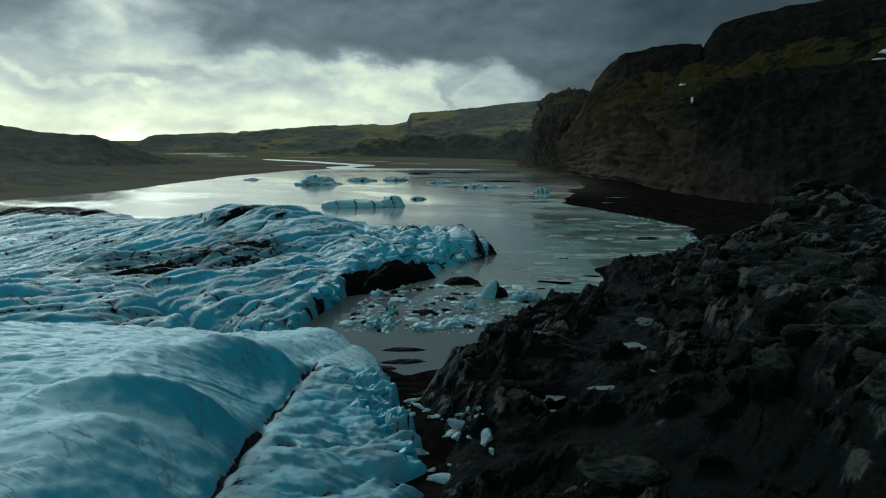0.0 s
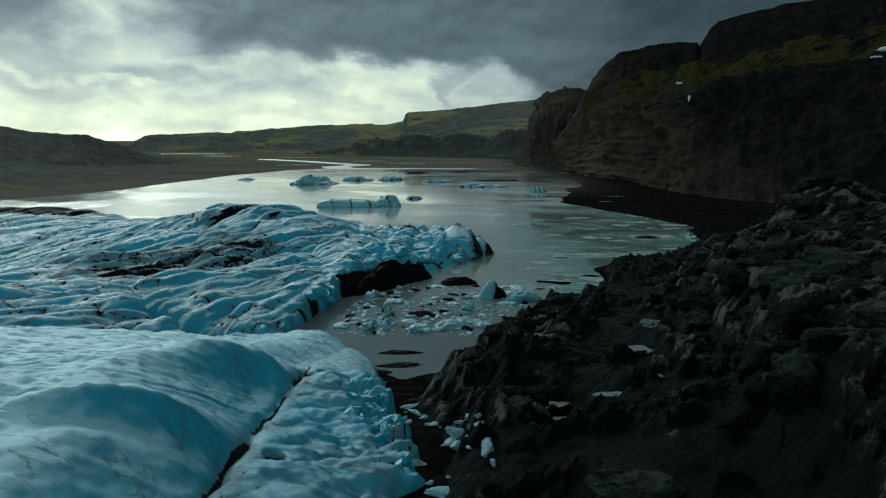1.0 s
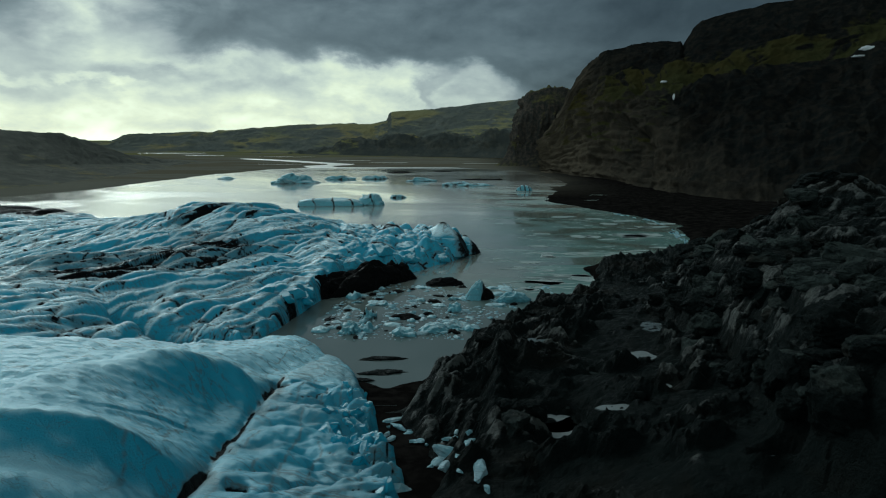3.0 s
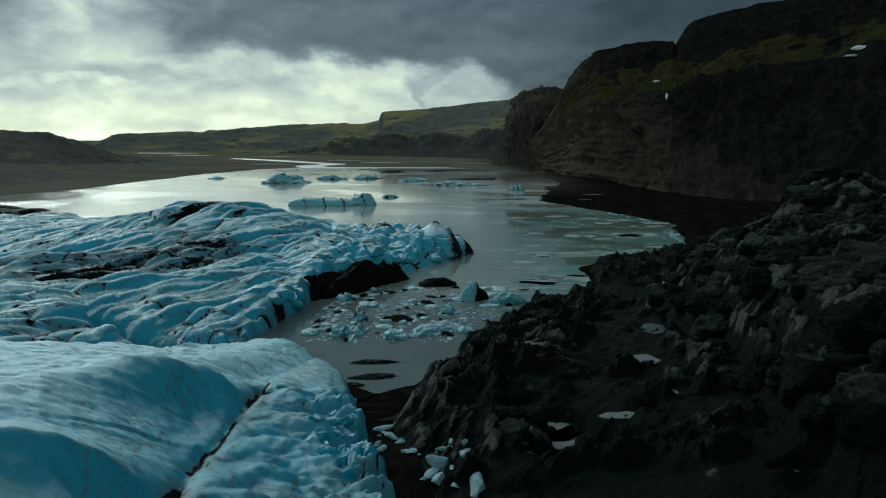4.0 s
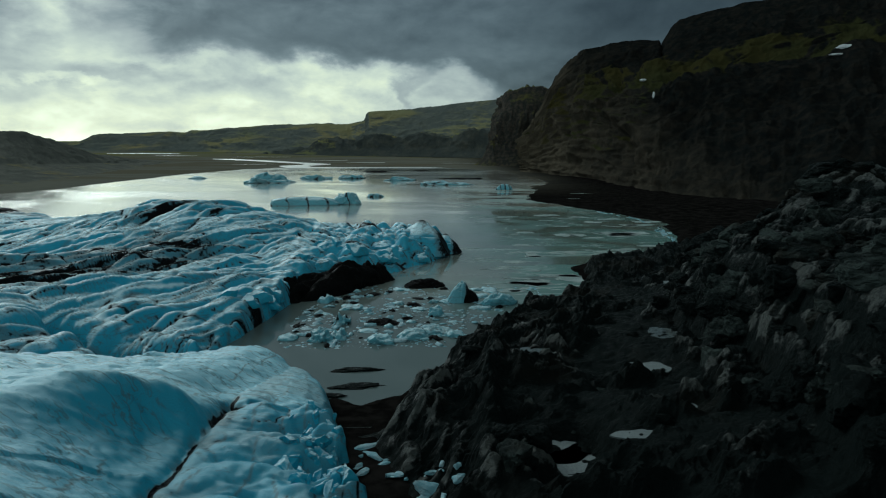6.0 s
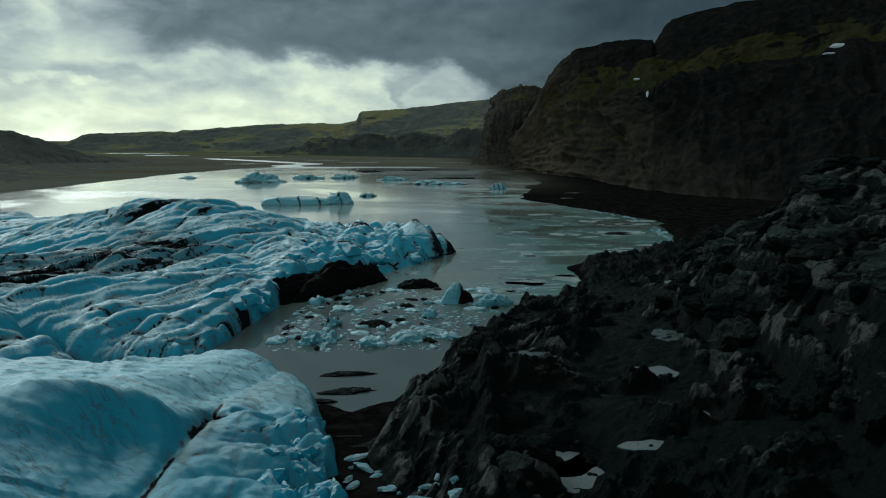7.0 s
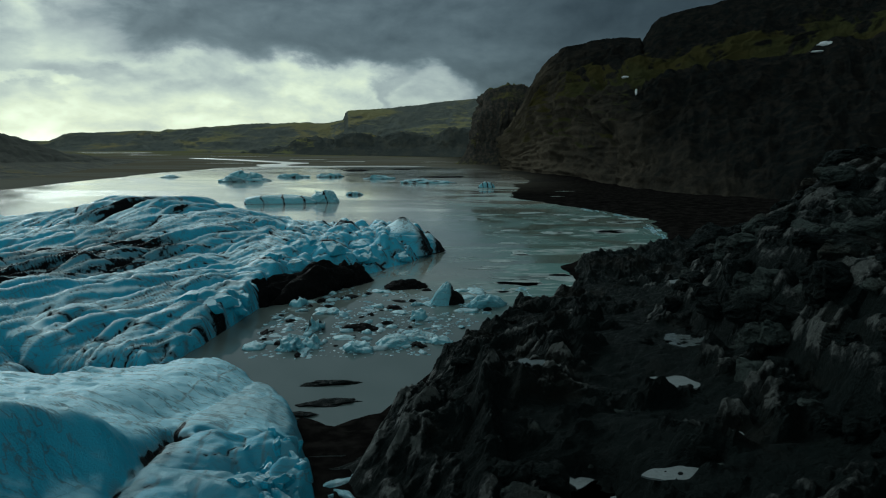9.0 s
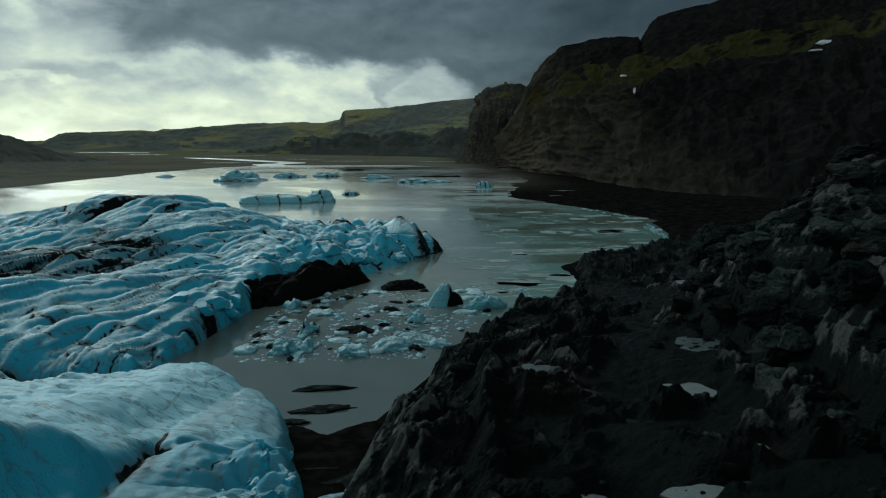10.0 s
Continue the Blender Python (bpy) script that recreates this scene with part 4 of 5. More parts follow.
    form = calm * (fins * (1 - 0.55 * chop) + (0.62 + 0.38 * chop) * block + 0.9 * broken) + 0.12 * fbm(X / 1.1, Y / 0.9, 89, 4) - 0.30 * (1 - ease(np.abs(grad_noise(u / 16 + 115, v / 1.9, 115)), 0.0, 0.14))
    z = z + form * ease(inside, -1, 4)
    cave = 0 * X
    for px, py, lx, ly in ((-38.0, 91.0, 4.2, 2.4), (-43.5, 92.0, 2.6, 1.8), (-30.4, 91.6, 2.8, 1.8), (-25.2, 94.4, 2.0, 1.7)):
        cave = np.maximum(cave, np.exp(-((X - px + 0.5 * (Y - py)) / lx) ** 2 - ((Y - py) / ly) ** 2))
    z = z - 7.5 * cave
    # Creases and gashes between the blocks are blackened.
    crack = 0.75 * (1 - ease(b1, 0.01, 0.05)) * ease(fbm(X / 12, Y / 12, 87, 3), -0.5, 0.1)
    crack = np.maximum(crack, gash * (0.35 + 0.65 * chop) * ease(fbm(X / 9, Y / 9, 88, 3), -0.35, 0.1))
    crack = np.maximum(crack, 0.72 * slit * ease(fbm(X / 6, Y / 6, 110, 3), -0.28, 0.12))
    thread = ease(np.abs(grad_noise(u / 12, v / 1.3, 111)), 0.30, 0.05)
    dirt_shade = np.maximum(dirt_bands(X, Y) * (0.30 + 0.42 * thread + 0.5 * np.maximum(gash, slit) + 0.3 * (1 - ease(np.minimum(b2, b1), 0.03, 0.2))), 0.9 * crack)
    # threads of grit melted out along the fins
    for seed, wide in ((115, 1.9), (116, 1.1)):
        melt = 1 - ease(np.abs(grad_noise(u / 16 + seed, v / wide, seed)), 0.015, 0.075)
        dirt_shade = np.maximum(dirt_shade, 0.52 * melt * ease(fbm(X / 13, Y / 13, seed + 2, 3), -0.15, 0.15))
    # Caves are painted black inside in place of an overhang's shade.
    dirt_shade = np.maximum(dirt_shade, 0.95 * ease(cave, 0.35, 0.65))
    dirt_shade = np.maximum(dirt_shade, 0.85 * (1 - ease(np.hypot((X + 131) / 26, (Y - 188) / 10), 0.7, 1.1)))
    return np.where(inside > -3, -2.5 + (z + 2.5) * rim, -2.5), dirt_shade


def front_height(X, Y):
    top = knots(Y, (-40, 20), (20, 18.0), (34, 16.6), (45, 15.3), (52, 13.4), (64, 9.4), (76, 6.0), (84, 4.6), (96, 3.0))
    top = top + np.clip(-X - 26, 0, 60) * np.interp(Y, (30, 46, 64, 84), (-0.08, -0.10, 0.09, 0.14))
    brow = knots(Y, (-40, -24), (34, -23.5), (46, -24.5), (56, -24.0), (66, -23.0), (76, -21.0), (84, -18.0))
    line = knots(Y, (-40, -10), (30, -12.2), (41, -13.5), (52, -14.1), (64, -14.5), (72, -14.0), (84, -12.5))
    line_z = knots(Y, (-40, 14), (30, 11.2), (41, 9.6), (52, 8.0), (64, 6.2), (74, 4.4), (82, 2.8), (90, 1))
    lip = knots(Y, (-40, 8), (25, 4.0), (38, 1.2), (45, -1.2), (52, -2.8), (60, -4.8), (68, -6.0), (74, -7.0), (80, -8.4), (85, -13))
    lip_z = knots(Y, (-40, 11), (30, 7.4), (38, 6.2), (50, 4.8), (66, 3.2), (74, 2.2), (82, 1.4))
    saw = (Y - 0.42 * X + 3.6 * fbm(X / 11, Y / 8, 95, 4) + 2.2 * fbm(0 * X, Y / 9, 194, 2)) / 4.6
    fin = saw % 1.0
    fin = np.where(fin < 0.34, fin / 0.34, (1 - fin) / 0.66)
    ramp = Y - 0.9 * X + 1.2 * fbm(X / 12, Y / 12, 96, 2)
    turn = ((ramp - 52) / 19.5) % 1.0
    wave = 1 - 1.7 * np.where(turn < 0.70, np.sin(math.pi / 2 * turn / 0.70), np.sin(math.pi / 2 * (1 - turn) / 0.30))
    wave = np.where(ramp > 61, 1.12 - 1.7 * np.sqrt((0.588 * (1 - wave)) ** 2 + 0.006), wave)
    jag = 1 - ease(Y, 64, 70)
    lip = lip + 2.0 * (fin - 0.5) * jag + 0.9 * fbm(X / 3, Y / 2.2, 97, 4) * (0.25 + 0.75 * jag)
    line = line + 0.5 * fbm(X / 9, Y / 9, 98, 3) + 0.22 * fbm(0 * X, Y / 7, 197, 4)
    east = np.clip((X - line) / np.maximum(lip - line, 0.5), 0, 1)
    wedge, seam = domes((X + 0.42 * Y + 1.5 * fbm(X / 7, Y / 7, 192, 3)) / 9.0, (Y - 0.42 * X + 1.5 * fbm(X / 6, Y / 6, 193, 3)) / 3.6, 299, 1.6, 3.4, 3.0)
    bow = 1.15 + 1.0 * ease(Y, 62, 72)
    flank = line_z + (lip_z - line_z) * east ** bow + (0.5 * (fin - 0.5) + 1.35 * wedge) * (0.04 + 0.96 * east ** 0.75) * jag
    slabs, gap = domes((X + 0.3 * Y) / 3.0, (Y - 0.42 * X) / 1.7, 99, 1.6, 2.2, 2.0)
    rubble = domes((X + 0.3 * Y) / 1.5, (Y - 0.42 * X) / 1.0, 199, 0.9, 1.3, 1.4)[0]
    folds = np.abs(grad_noise((X + 0.4 * Y) / 9, (Y - 0.42 * X) / 1.5, 106))
    split = ease(east, 0.50, 0.90) * jag
    flank = flank + 0.36 * (0.15 + 1.2 * east ** 1.5) * (folds ** 0.7 - 0.35) * (0.3 + 0.7 * jag)
    pile = np.exp(-((Y - 59) / 6.5) ** 2)
    flank = flank + split * (0.35 + 0.65 * pile) * (0.95 * slabs + 0.3) + ease(east, 0.30, 0.75) * jag * (0.25 + 0.75 * pile) * 0.8 * rubble
    west = np.clip((line - X) / np.maximum(line - brow, 0.5), 0, 1)
    swell = (2.0 * wave * (1 - ease(-X, 18, 25)) * ease(ramp, 46, 52) * (1 - ease(ramp, 78, 92)) - 0.25 * np.clip(52 - ramp, 0, 24) + 2.0 * (1 - ease(-X, 18, 25)) * (ramp < 52) * (1 - ease(ramp, 46, 52)))
    swell = swell * (1 - 0.85 * ease(-X, 24, 42)) * ease(line - X, -1, 2.5)
    face = line_z + (top - line_z) * np.sin(west * math.pi / 2) + swell
    plain = top + swell + 0.11 * fbm(X / 9, Y / 3.5, 100, 4)
    plain = plain - 0.26 * ridged(X / 16, Y / 1.5, 101, 4) * ease(-X, 18, 26)
    z = np.where(X > line, flank, np.where(X > brow, face, plain)) + 0.09 * fbm(X / 1.0, Y / 0.6, 102, 4)
    z = z + (X < line) * 0.14 * (ridged((X + 0.5 * Y) / 8, (Y - 0.5 * X) / 1.9, 191, 4) - 0.6) + 0.20 * fbm(X / 5, Y / 4, 190, 3)
    z = z - 0.40 * np.exp(-((X - line) / 0.45) ** 2) * (1 - ease(Y, 65, 68))
    for px, py, pr in ((-14.2, 64.6, 0.9), (-12.6, 66.2, 0.6), (-11.0, 41.2, 0.55)):
        z = z - 1.8 * np.exp(-((X - px) / pr) ** 2 - ((Y - py) / pr) ** 2)
    tip = knots(-X, (-10, 40), (4, 74), (8, 81), (13, 85), (20, 85.5), (23, 84), (26.4, 81.5), (29, 79.5), (33, 78.5), (36, 77), (40, 74.5), (44, 72), (48, 69), (50.5, 66.5), (60, 58), (90, 44), (180, 30)) + 1.2 * fbm(X / 5, Y / 5, 103, 3)
    inside = np.minimum(lip - X, (tip - Y) * 0.8)
    z = -2.5 + (z + 2.5) * ease(inside, -1.2, 1.0) ** 0.7
    # The crevasse's dark depth is painted on as a black line.
    dirt_shade = 1.25 * (1 - ease(np.abs(X - line - 0.05 + 0.12 * fbm(X / 1.5, Y / 1.5, 108, 3)), 0.04, 0.27)) * ease(fbm(X / 4, Y / 4, 104, 2), -0.9, -0.2) * (1 - ease(Y, 66, 69))
    # Seams and gaps between flank blocks are darkened as well.
    dirt_shade = np.maximum(dirt_shade, 0.55 * (1 - ease(seam, 0.0, 0.05)) * (X > line) * ease(fbm(X / 6, Y / 6, 105, 3), -0.25, 0.2) * jag)
    dirt_shade = np.maximum(dirt_shade, 0.55 * (1 - ease(gap, 0.0, 0.08)) * split * ease(fbm(X / 4, Y / 4, 107, 3), 0.0, 0.3))
    dirt_shade = np.maximum(dirt_shade, 0.22 * (X > line) * (0.5 + 0.5 * ease(fbm(X / 7, Y / 7, 114, 3), -0.4, 0.3)))
    dirt_shade = np.maximum(dirt_shade, 0.34 * (1 - ease(np.abs(X - line - 0.5), 0.3, 1.5)) * ease(fbm(X / 2.5, Y / 2.5, 117, 4), -0.1, 0.25) * (1 - ease(Y, 66, 69)))
    for off in (-2.4, 1.3, 2.8, 4.6, 6.6):
        away = X - line - off - 0.7 * fbm(X / 5 + off, Y / 5, 112, 3)
        dirt_shade = np.maximum(dirt_shade, 0.36 * (1 - ease(np.abs(away), 0.03, 0.16)) * ease(fbm(X / 7, Y / 7 + off, 113, 2), -0.3, 0.0))
    # The three holes' inner shade is painted black.
    for px, py, pr in ((-14.2, 64.6, 1.3), (-12.6, 66.2, 0.8), (-11.0, 41.2, 0.8)):
        dirt_shade = np.maximum(dirt_shade, 0.9 * (1 - ease(np.hypot(X - px, Y - py) / pr, 0.5, 1.1)))
    fresh_shade = ease(X - line, -0.2, 1.5) * (1 - 0.6 * ease(Y, 64, 72))
    # Hump faces and the hollow get their shade put in as deeper blue.
    fresh_shade = np.maximum(fresh_shade, 0.50 * ease(52 - ramp, 3, 15) + 0.5 * (1 - ease(-X, 18, 25)) * ease(ramp, 53, 60) * (1 - ease(ramp, 69, 72)))
    return z, dirt_shade, fresh_shade


glacier = tagged(new("glacier"), "blue glacier snout with crevasses and black debris bands", "glacier", kind="structure")
fx = stations((-150, -60, 1.2), (-60, -30, 0.4), (-30, 10, 0.16))
fy = stations((-60, 20, 3), (20, 70, 0.18), (70, 100, 0.22))
FX, FY = np.meshgrid(fx, fy)
FZ, dirt_shade, fresh_shade = front_height(FX, FY)
part("front_lobe", sheet_mesh("front_lobe", FX, FY, FZ, FZ > -2.2, dirt_shade=dirt_shade, fresh_shade=fresh_shade), ICE, glacier, "smooth pale blue ice lobe with a dark crevasse")
bx = stations((-190, -110, 0.7), (-110, 16, 0.23))
by = stations((58, 84, 0.25), (84, 150, 0.23), (150, 212, 0.3))
BX, BY = np.meshgrid(bx, by)
BZ, dirt_shade = rear_height(BX, BY)
part("rear_lobe", sheet_mesh("rear_lobe", BX, BY, BZ, BZ > -2.2, dirt_shade=dirt_shade, fresh_shade=0.6 * ease(BX, -40, -12)), BROKEN, glacier, "broken blue ice lobe with black debris bands")


# ---- debris-covered ice under the rear lobe's front ----
def lump(seed, lx, ly, h, sink=0.35, cut=0.5, detail=4, rough=0.55, slabs=0.0, boxy=0.0, taper=0.0):
    """A worn, uneven lump with a flat underside below its support; slabs: how far it is stepped like broken ice."""
    bm = bmesh.new()
    bmesh.ops.create_icosphere(bm, subdivisions=detail, radius=1.0)
    off = Vector((seed * 7.31, seed * 3.17, seed * 1.73))
    for v in bm.verts:
        p = v.co.copy()
        n1 = noise.fractal(p * 1.1 + off, 1.0, 2.0, 3)
        n2 = noise.fractal(p * 3.2 + off, 0.9, 2.1, 4)
        r = 1.0 + rough * n1 + 0.35 * rough * n2
        q = p * (r / (abs(p.x) ** boxy + abs(p.y) ** boxy + abs(p.z) ** boxy) ** (1 / boxy) if boxy else r)
        if slabs:
            q.z += slabs * (math.floor(2.2 * noise.noise(Vector((q.x * 1.6, q.y * 1.6, seed))) + 0.5) * 0.5)
            q.x += slabs * 0.25 * noise.cell(Vector((q.x * 1.5 + seed, q.z * 2.5, 0.0)))
        if taper:
            q.x, q.y = q.x * (1 - taper * min(max(q.z, 0), 1)), q.y * (1 - taper * min(max(q.z, 0), 1))
        z = q.z * h if q.z > 0 else max(q.z, -cut) * h * 0.6
        v.co = Vector((q.x * lx * 0.5, q.y * ly * 0.5, z - sink * h * 0.0))
    for f in bm.faces:
        f.smooth = True
    return bm


def berg_mesh(name, seed, lx, ly, h, rough=0.5, slabs=0.35, dirt_shade=0.25, detail=5, taper=0.25, boxy=2.6, stripes=0.0, cracks=0.0):
    bm = lump(seed, lx, ly, h * 0.8, detail=detail, rough=rough * 0.8, slabs=slabs, boxy=boxy, taper=taper)
    layer = bm.verts.layers.float.new("dirt_shade")
    for v in bm.verts:
        w = noise.fractal(Vector((v.co.x * 2.2 / max(lx, 1) * 4, v.co.y / max(ly, 1) * 4, v.co.z * 0.3 + seed)), 1.0, 2.0, 3)
        base = 0.42 * max(0.0, 1 - max(v.co.z, 0) / (0.18 * h + 0.05))
        band = stripes * max(0.0, math.sin(v.co.x * (2.4 if stripes > 0.6 else 5.2) + 1.2 * w + 0.5 * v.co.z)) ** 2
        split = cracks * max(0.0, math.sin(v.co.x * 0.75 + 0.8 * w + 0.25 * v.co.z)) ** 24
        v[layer] = max(base + (dirt_shade if w > 0.22 else 0.0), band, split)
    mesh = bpy.data.meshes.new(name)
    bm.to_mesh(mesh)
    bm.free()
    return mesh


def iceberg(seed, x, y, lx, ly, h, turn, label, material=None, rough=0.5, slabs=0.35, dirt_shade=0.25, name="iceberg", group="icebergs on the lake", detail=5, taper=0.25, boxy=2.6, stripes=0.0):
    mesh = berg_mesh(name, seed, lx, ly, h, rough, slabs, dirt_shade, detail, taper, boxy, stripes)
    ob = part(name, mesh, material or BERG)
    ob.matrix_world = pose(x, y, -0.05 * h, 0, 0, turn)
    return tagged(ob, label, "ice" if name != "iceberg" else "iceberg", group)


iceberg(1, -165, 494, 15, 8, 2.2, 5, "small grey-blue iceberg with a dark waterline", detail=4)
iceberg(2, -101, 446, 30, 15, 6.6, 8, "large pale blue iceberg with sloping broken back", slabs=0.5)
iceberg(3, -74, 487, 24, 8, 3.6, -6, "long low iceberg with dark debris bands", dirt_shade=0.5)
iceberg(33, -48, 492, 20, 7, 3.6, 12, "dark-capped low iceberg drifting beside another", dirt_shade=0.6)
long_berg = tagged(new("iceberg"), "long flat pale blue iceberg with a blocky end", "iceberg", "icebergs on the lake")
long_berg.matrix_world = pose(-43, 294, 0)
for seed, x, y, lx, ly, h, turn, rough, slabs, name in ((4, -5, -1, 31, 9, 4.6, 3, 0.08, 0.10, "flat_slab"), (44, 13.5, 3, 11, 8, 5.6, -8, 0.30, 0.4, "ice_block")):
    ob = part(name, berg_mesh(name, seed, lx, ly, h, rough, slabs, 0.10, 6, 0.10, 4.0, 0.0, 0.9), BERG, long_berg)
    ob.matrix_basis = pose(x, y, -0.2, 0, 0, turn)
iceberg(5, -19, 334, 9, 4, 1.8, 10, "small dirty iceberg low in the water", dirt_shade=0.6, detail=4)
iceberg(6, -9, 468, 20, 7, 2.7, 3, "low pale iceberg with knobbly top", slabs=0.6)
iceberg(7, 21, 420, 34, 9, 3.0, -4, "flat grey-blue iceberg streaked with debris", rough=0.4, dirt_shade=0.5)
iceberg(8, 55, 377, 10.5, 6, 4.4, 0, "rounded blue iceberg striped with black bands", rough=0.25, slabs=0.2, dirt_shade=0.1, stripes=0.75)
iceberg(9, 37, 485, 36, 8, 1.2, 2, "low mud-brown ice islet", DIRTY, name="ice_islet", detail=4)
iceberg(10, -33, 595, 22, 8, 1.2, 2, "low dark ice islet on far water", DIRTY, name="ice_islet", detail=4)
iceberg(11, 8, 610, 18, 7, 0.9, 0, "low dark ice islet near the far shore", DIRTY, name="ice_islet", detail=4)

# bergs and slabs in the near bay
iceberg(20, 3.6, 133.5, 7.4, 4.5, 1.7, 8, "flat black debris-covered ice slab", DIRTY, name="ice_slab", group="ice in the near bay", detail=4)
iceberg(23, 16.6, 119.0, 6.4, 3.0, 2.3, 14, "long pale blue ice block with smooth back", rough=0.4, dirt_shade=0.1, group="ice in the near bay")
iceberg(24, 5.0, 112.5, 2.4, 2.0, 1.7, 0, "small pale ice block", rough=0.4, dirt_shade=0.1, group="ice in the near bay", detail=4)
iceberg(25, -12.2, 100.4, 3.6, 3.0, 1.9, 10, "broken pale blue ice pile", rough=0.6, slabs=0.35, dirt_shade=0.2, group="ice in the near bay")
iceberg(26, -9.6, 101.2, 3.0, 2.4, 1.3, 70, "low broken ice pile", rough=0.6, slabs=0.35, dirt_shade=0.2, group="ice in the near bay", detail=4)
iceberg(27, -3.4, 98.8, 4.2, 2.8, 1.2, -8, "low ribbed pale ice floe", rough=0.45, slabs=0.5, dirt_shade=0.1, group="ice in the near bay", detail=4)
iceberg(28, 1.4, 101.2, 5.0, 3.6, 1.6, 20, "smooth domed pale blue ice floe", rough=0.3, slabs=0.2, dirt_shade=0.1, group="ice in the near bay")
iceberg(29, 5.2, 102.6, 5.2, 3.2, 1.2, -15, "low pale blue ice floe with a dark edge", rough=0.35, slabs=0.4, dirt_shade=0.25, group="ice in the near bay")
iceberg(30, -3.8, 108.2, 5.2, 2.6, 0.9, -6, "flat black debris-covered ice slab", DIRTY, rough=0.3, name="ice_slab", group="ice in the near bay", detail=4)
iceberg(31, -10.2, 108.4, 3.2, 2.2, 1.5, 30, "jagged black and white ice block", rough=0.6, slabs=0.8, dirt_shade=0.6, group="ice in the near bay", detail=4)
iceberg(32, -17.2, 101.0, 3.0, 2.2, 0.9, 0, "small flat pale ice floe beside the glacier", rough=0.3, dirt_shade=0.1, group="ice in the near bay", detail=4)
iceberg(34, -9.0, 117.5, 4.5, 3.0, 0.8, 15, "low broken pale ice floe", rough=0.5, slabs=0.35, dirt_shade=0.3, group="ice in the near bay", detail=4)
iceberg(35, -14.5, 122.0, 3.0, 2.4, 1.7, 60, "pale blue ice block under the dark ice cliff", rough=0.4, dirt_shade=0.1, group="ice in the near bay", detail=4)
iceberg(36, 7.5, 101.5, 3.0, 2.5, 1.0, 0, "small pale ice floe against the rock", rough=0.4, dirt_shade=0.1, group="ice in the near bay", detail=4)

# low floes between them
rng = random.Random(77)
made = 0
while made < 34:
    x, y = rng.uniform(-16, 22), rng.uniform(99, 131)
    if x > 4.5 + max(0, y - 100) * 0.72 or x < -18.5 + 0.45 * max(0, y - 112) or noise.noise(Vector((x * 0.16, y * 0.16, 3.0))) < -0.15:
        continue
    made += 1
    size = rng.uniform(1.2, 3.4)
    dark = made % 6 == 0
    iceberg(700 + made, x, y, size, size * rng.uniform(0.5, 0.85), rng.uniform(0.25, 0.7), rng.uniform(-40, 40),
            "low black ice floe among pale brash ice" if dark else "low pale blue ice floe among brash ice", DIRTY if dark else BERG, rough=0.45, slabs=0.3, dirt_shade=0.25,
            name="ice_floe", group="ice in the near bay", detail=3)

# sand bars in the nearest water
for k, (x, y, lx, ly, turn) in enumerate([(-5.6, 88.0, 6.2, 1.6, 2), (-5.2, 82.9, 5.6, 1.9, 4), (-8.0, 80.2, 3.2, 1.2, 0)]):
    ob = part("sand_bar", lump(40 + k, lx, ly, 0.28, detail=4, rough=0.45), ROCK)
    ob.matrix_world = pose(x, y, 0.0, 0, 0, turn)
    tagged(ob, "thin wet black sand bar in still water", "sand bar", "sand bars in the near bay")

# black ice cliff at the foot of the rear lobe
for k, (x, y, lx, ly, h, turn) in enumerate([(-13.8, 131.0, 26.0, 8.0, 6.6, 43), (-20.4, 124.2, 9.0, 6.0, 4.8, 50), (-7.0, 137.5, 9.0, 6.0, 5.2, 40)]):
    ob = part("black_ice", berg_mesh("black_ice", 50 + k, lx, ly, h, 0.45, 0.12, 0.3, 5, 0.35, 2.2), DIRTY, glacier, "black debris-covered ice cliff")
    ob.matrix_world = pose(x, y, -0.2, 0, 0, turn)

# seracs along the front of the rear lobe, and teeth along the lip of the front lobe
def serac_mesh(seed, material=ICE, cuts=9):
    r = random.Random(seed)
    bm = bmesh.new()
    bmesh.ops.create_cube(bm, size=1.0)
    for k in range(cuts):
        nrm = Vector((r.uniform(-1, 1), r.uniform(-1, 1), r.uniform(-0.1, 1))).normalized()
        bmesh.ops.bisect_plane(bm, geom=bm.verts[:] + bm.edges[:] + bm.faces[:], plane_co=nrm * r.uniform(0.28, 0.46), plane_no=nrm, clear_outer=True)
        holes = [e for e in bm.edges if e.is_boundary]
        if holes:
            bmesh.ops.holes_fill(bm, edges=holes)
    bmesh.ops.triangulate(bm, faces=bm.faces)
    for k in range(2):
        bmesh.ops.subdivide_edges(bm, edges=bm.edges, cuts=1 + (k == 0), use_grid_fill=True)
    bmesh.ops.smooth_vert(bm, verts=bm.verts, factor=0.5, use_axis_x=True, use_axis_y=True, use_axis_z=True)
    for v in bm.verts:
        v.co += v.normal * (0.07 * noise.fractal(v.co * 2.5 + Vector((seed, 0, 0)), 1.0, 2.0, 4) - 0.04 * max(0.0, 0.25 - abs(noise.noise(v.co * 5 + Vector((seed, 9, 0))))))
    for f in bm.faces:
        f.smooth = True
    mesh = bpy.data.meshes.new("serac")
    bm.to_mesh(mesh)
    bm.free()
    mesh.materials.append(material)
    return mesh


def lobe_at(lobe, x, y):
    return float(lobe(np.array([[float(x)]]), np.array([[float(y)]]))[0][0, 0])


rng = random.Random(31)
kinds = [serac_mesh(500 + k, BROKEN) for k in range(9)]
made = 0
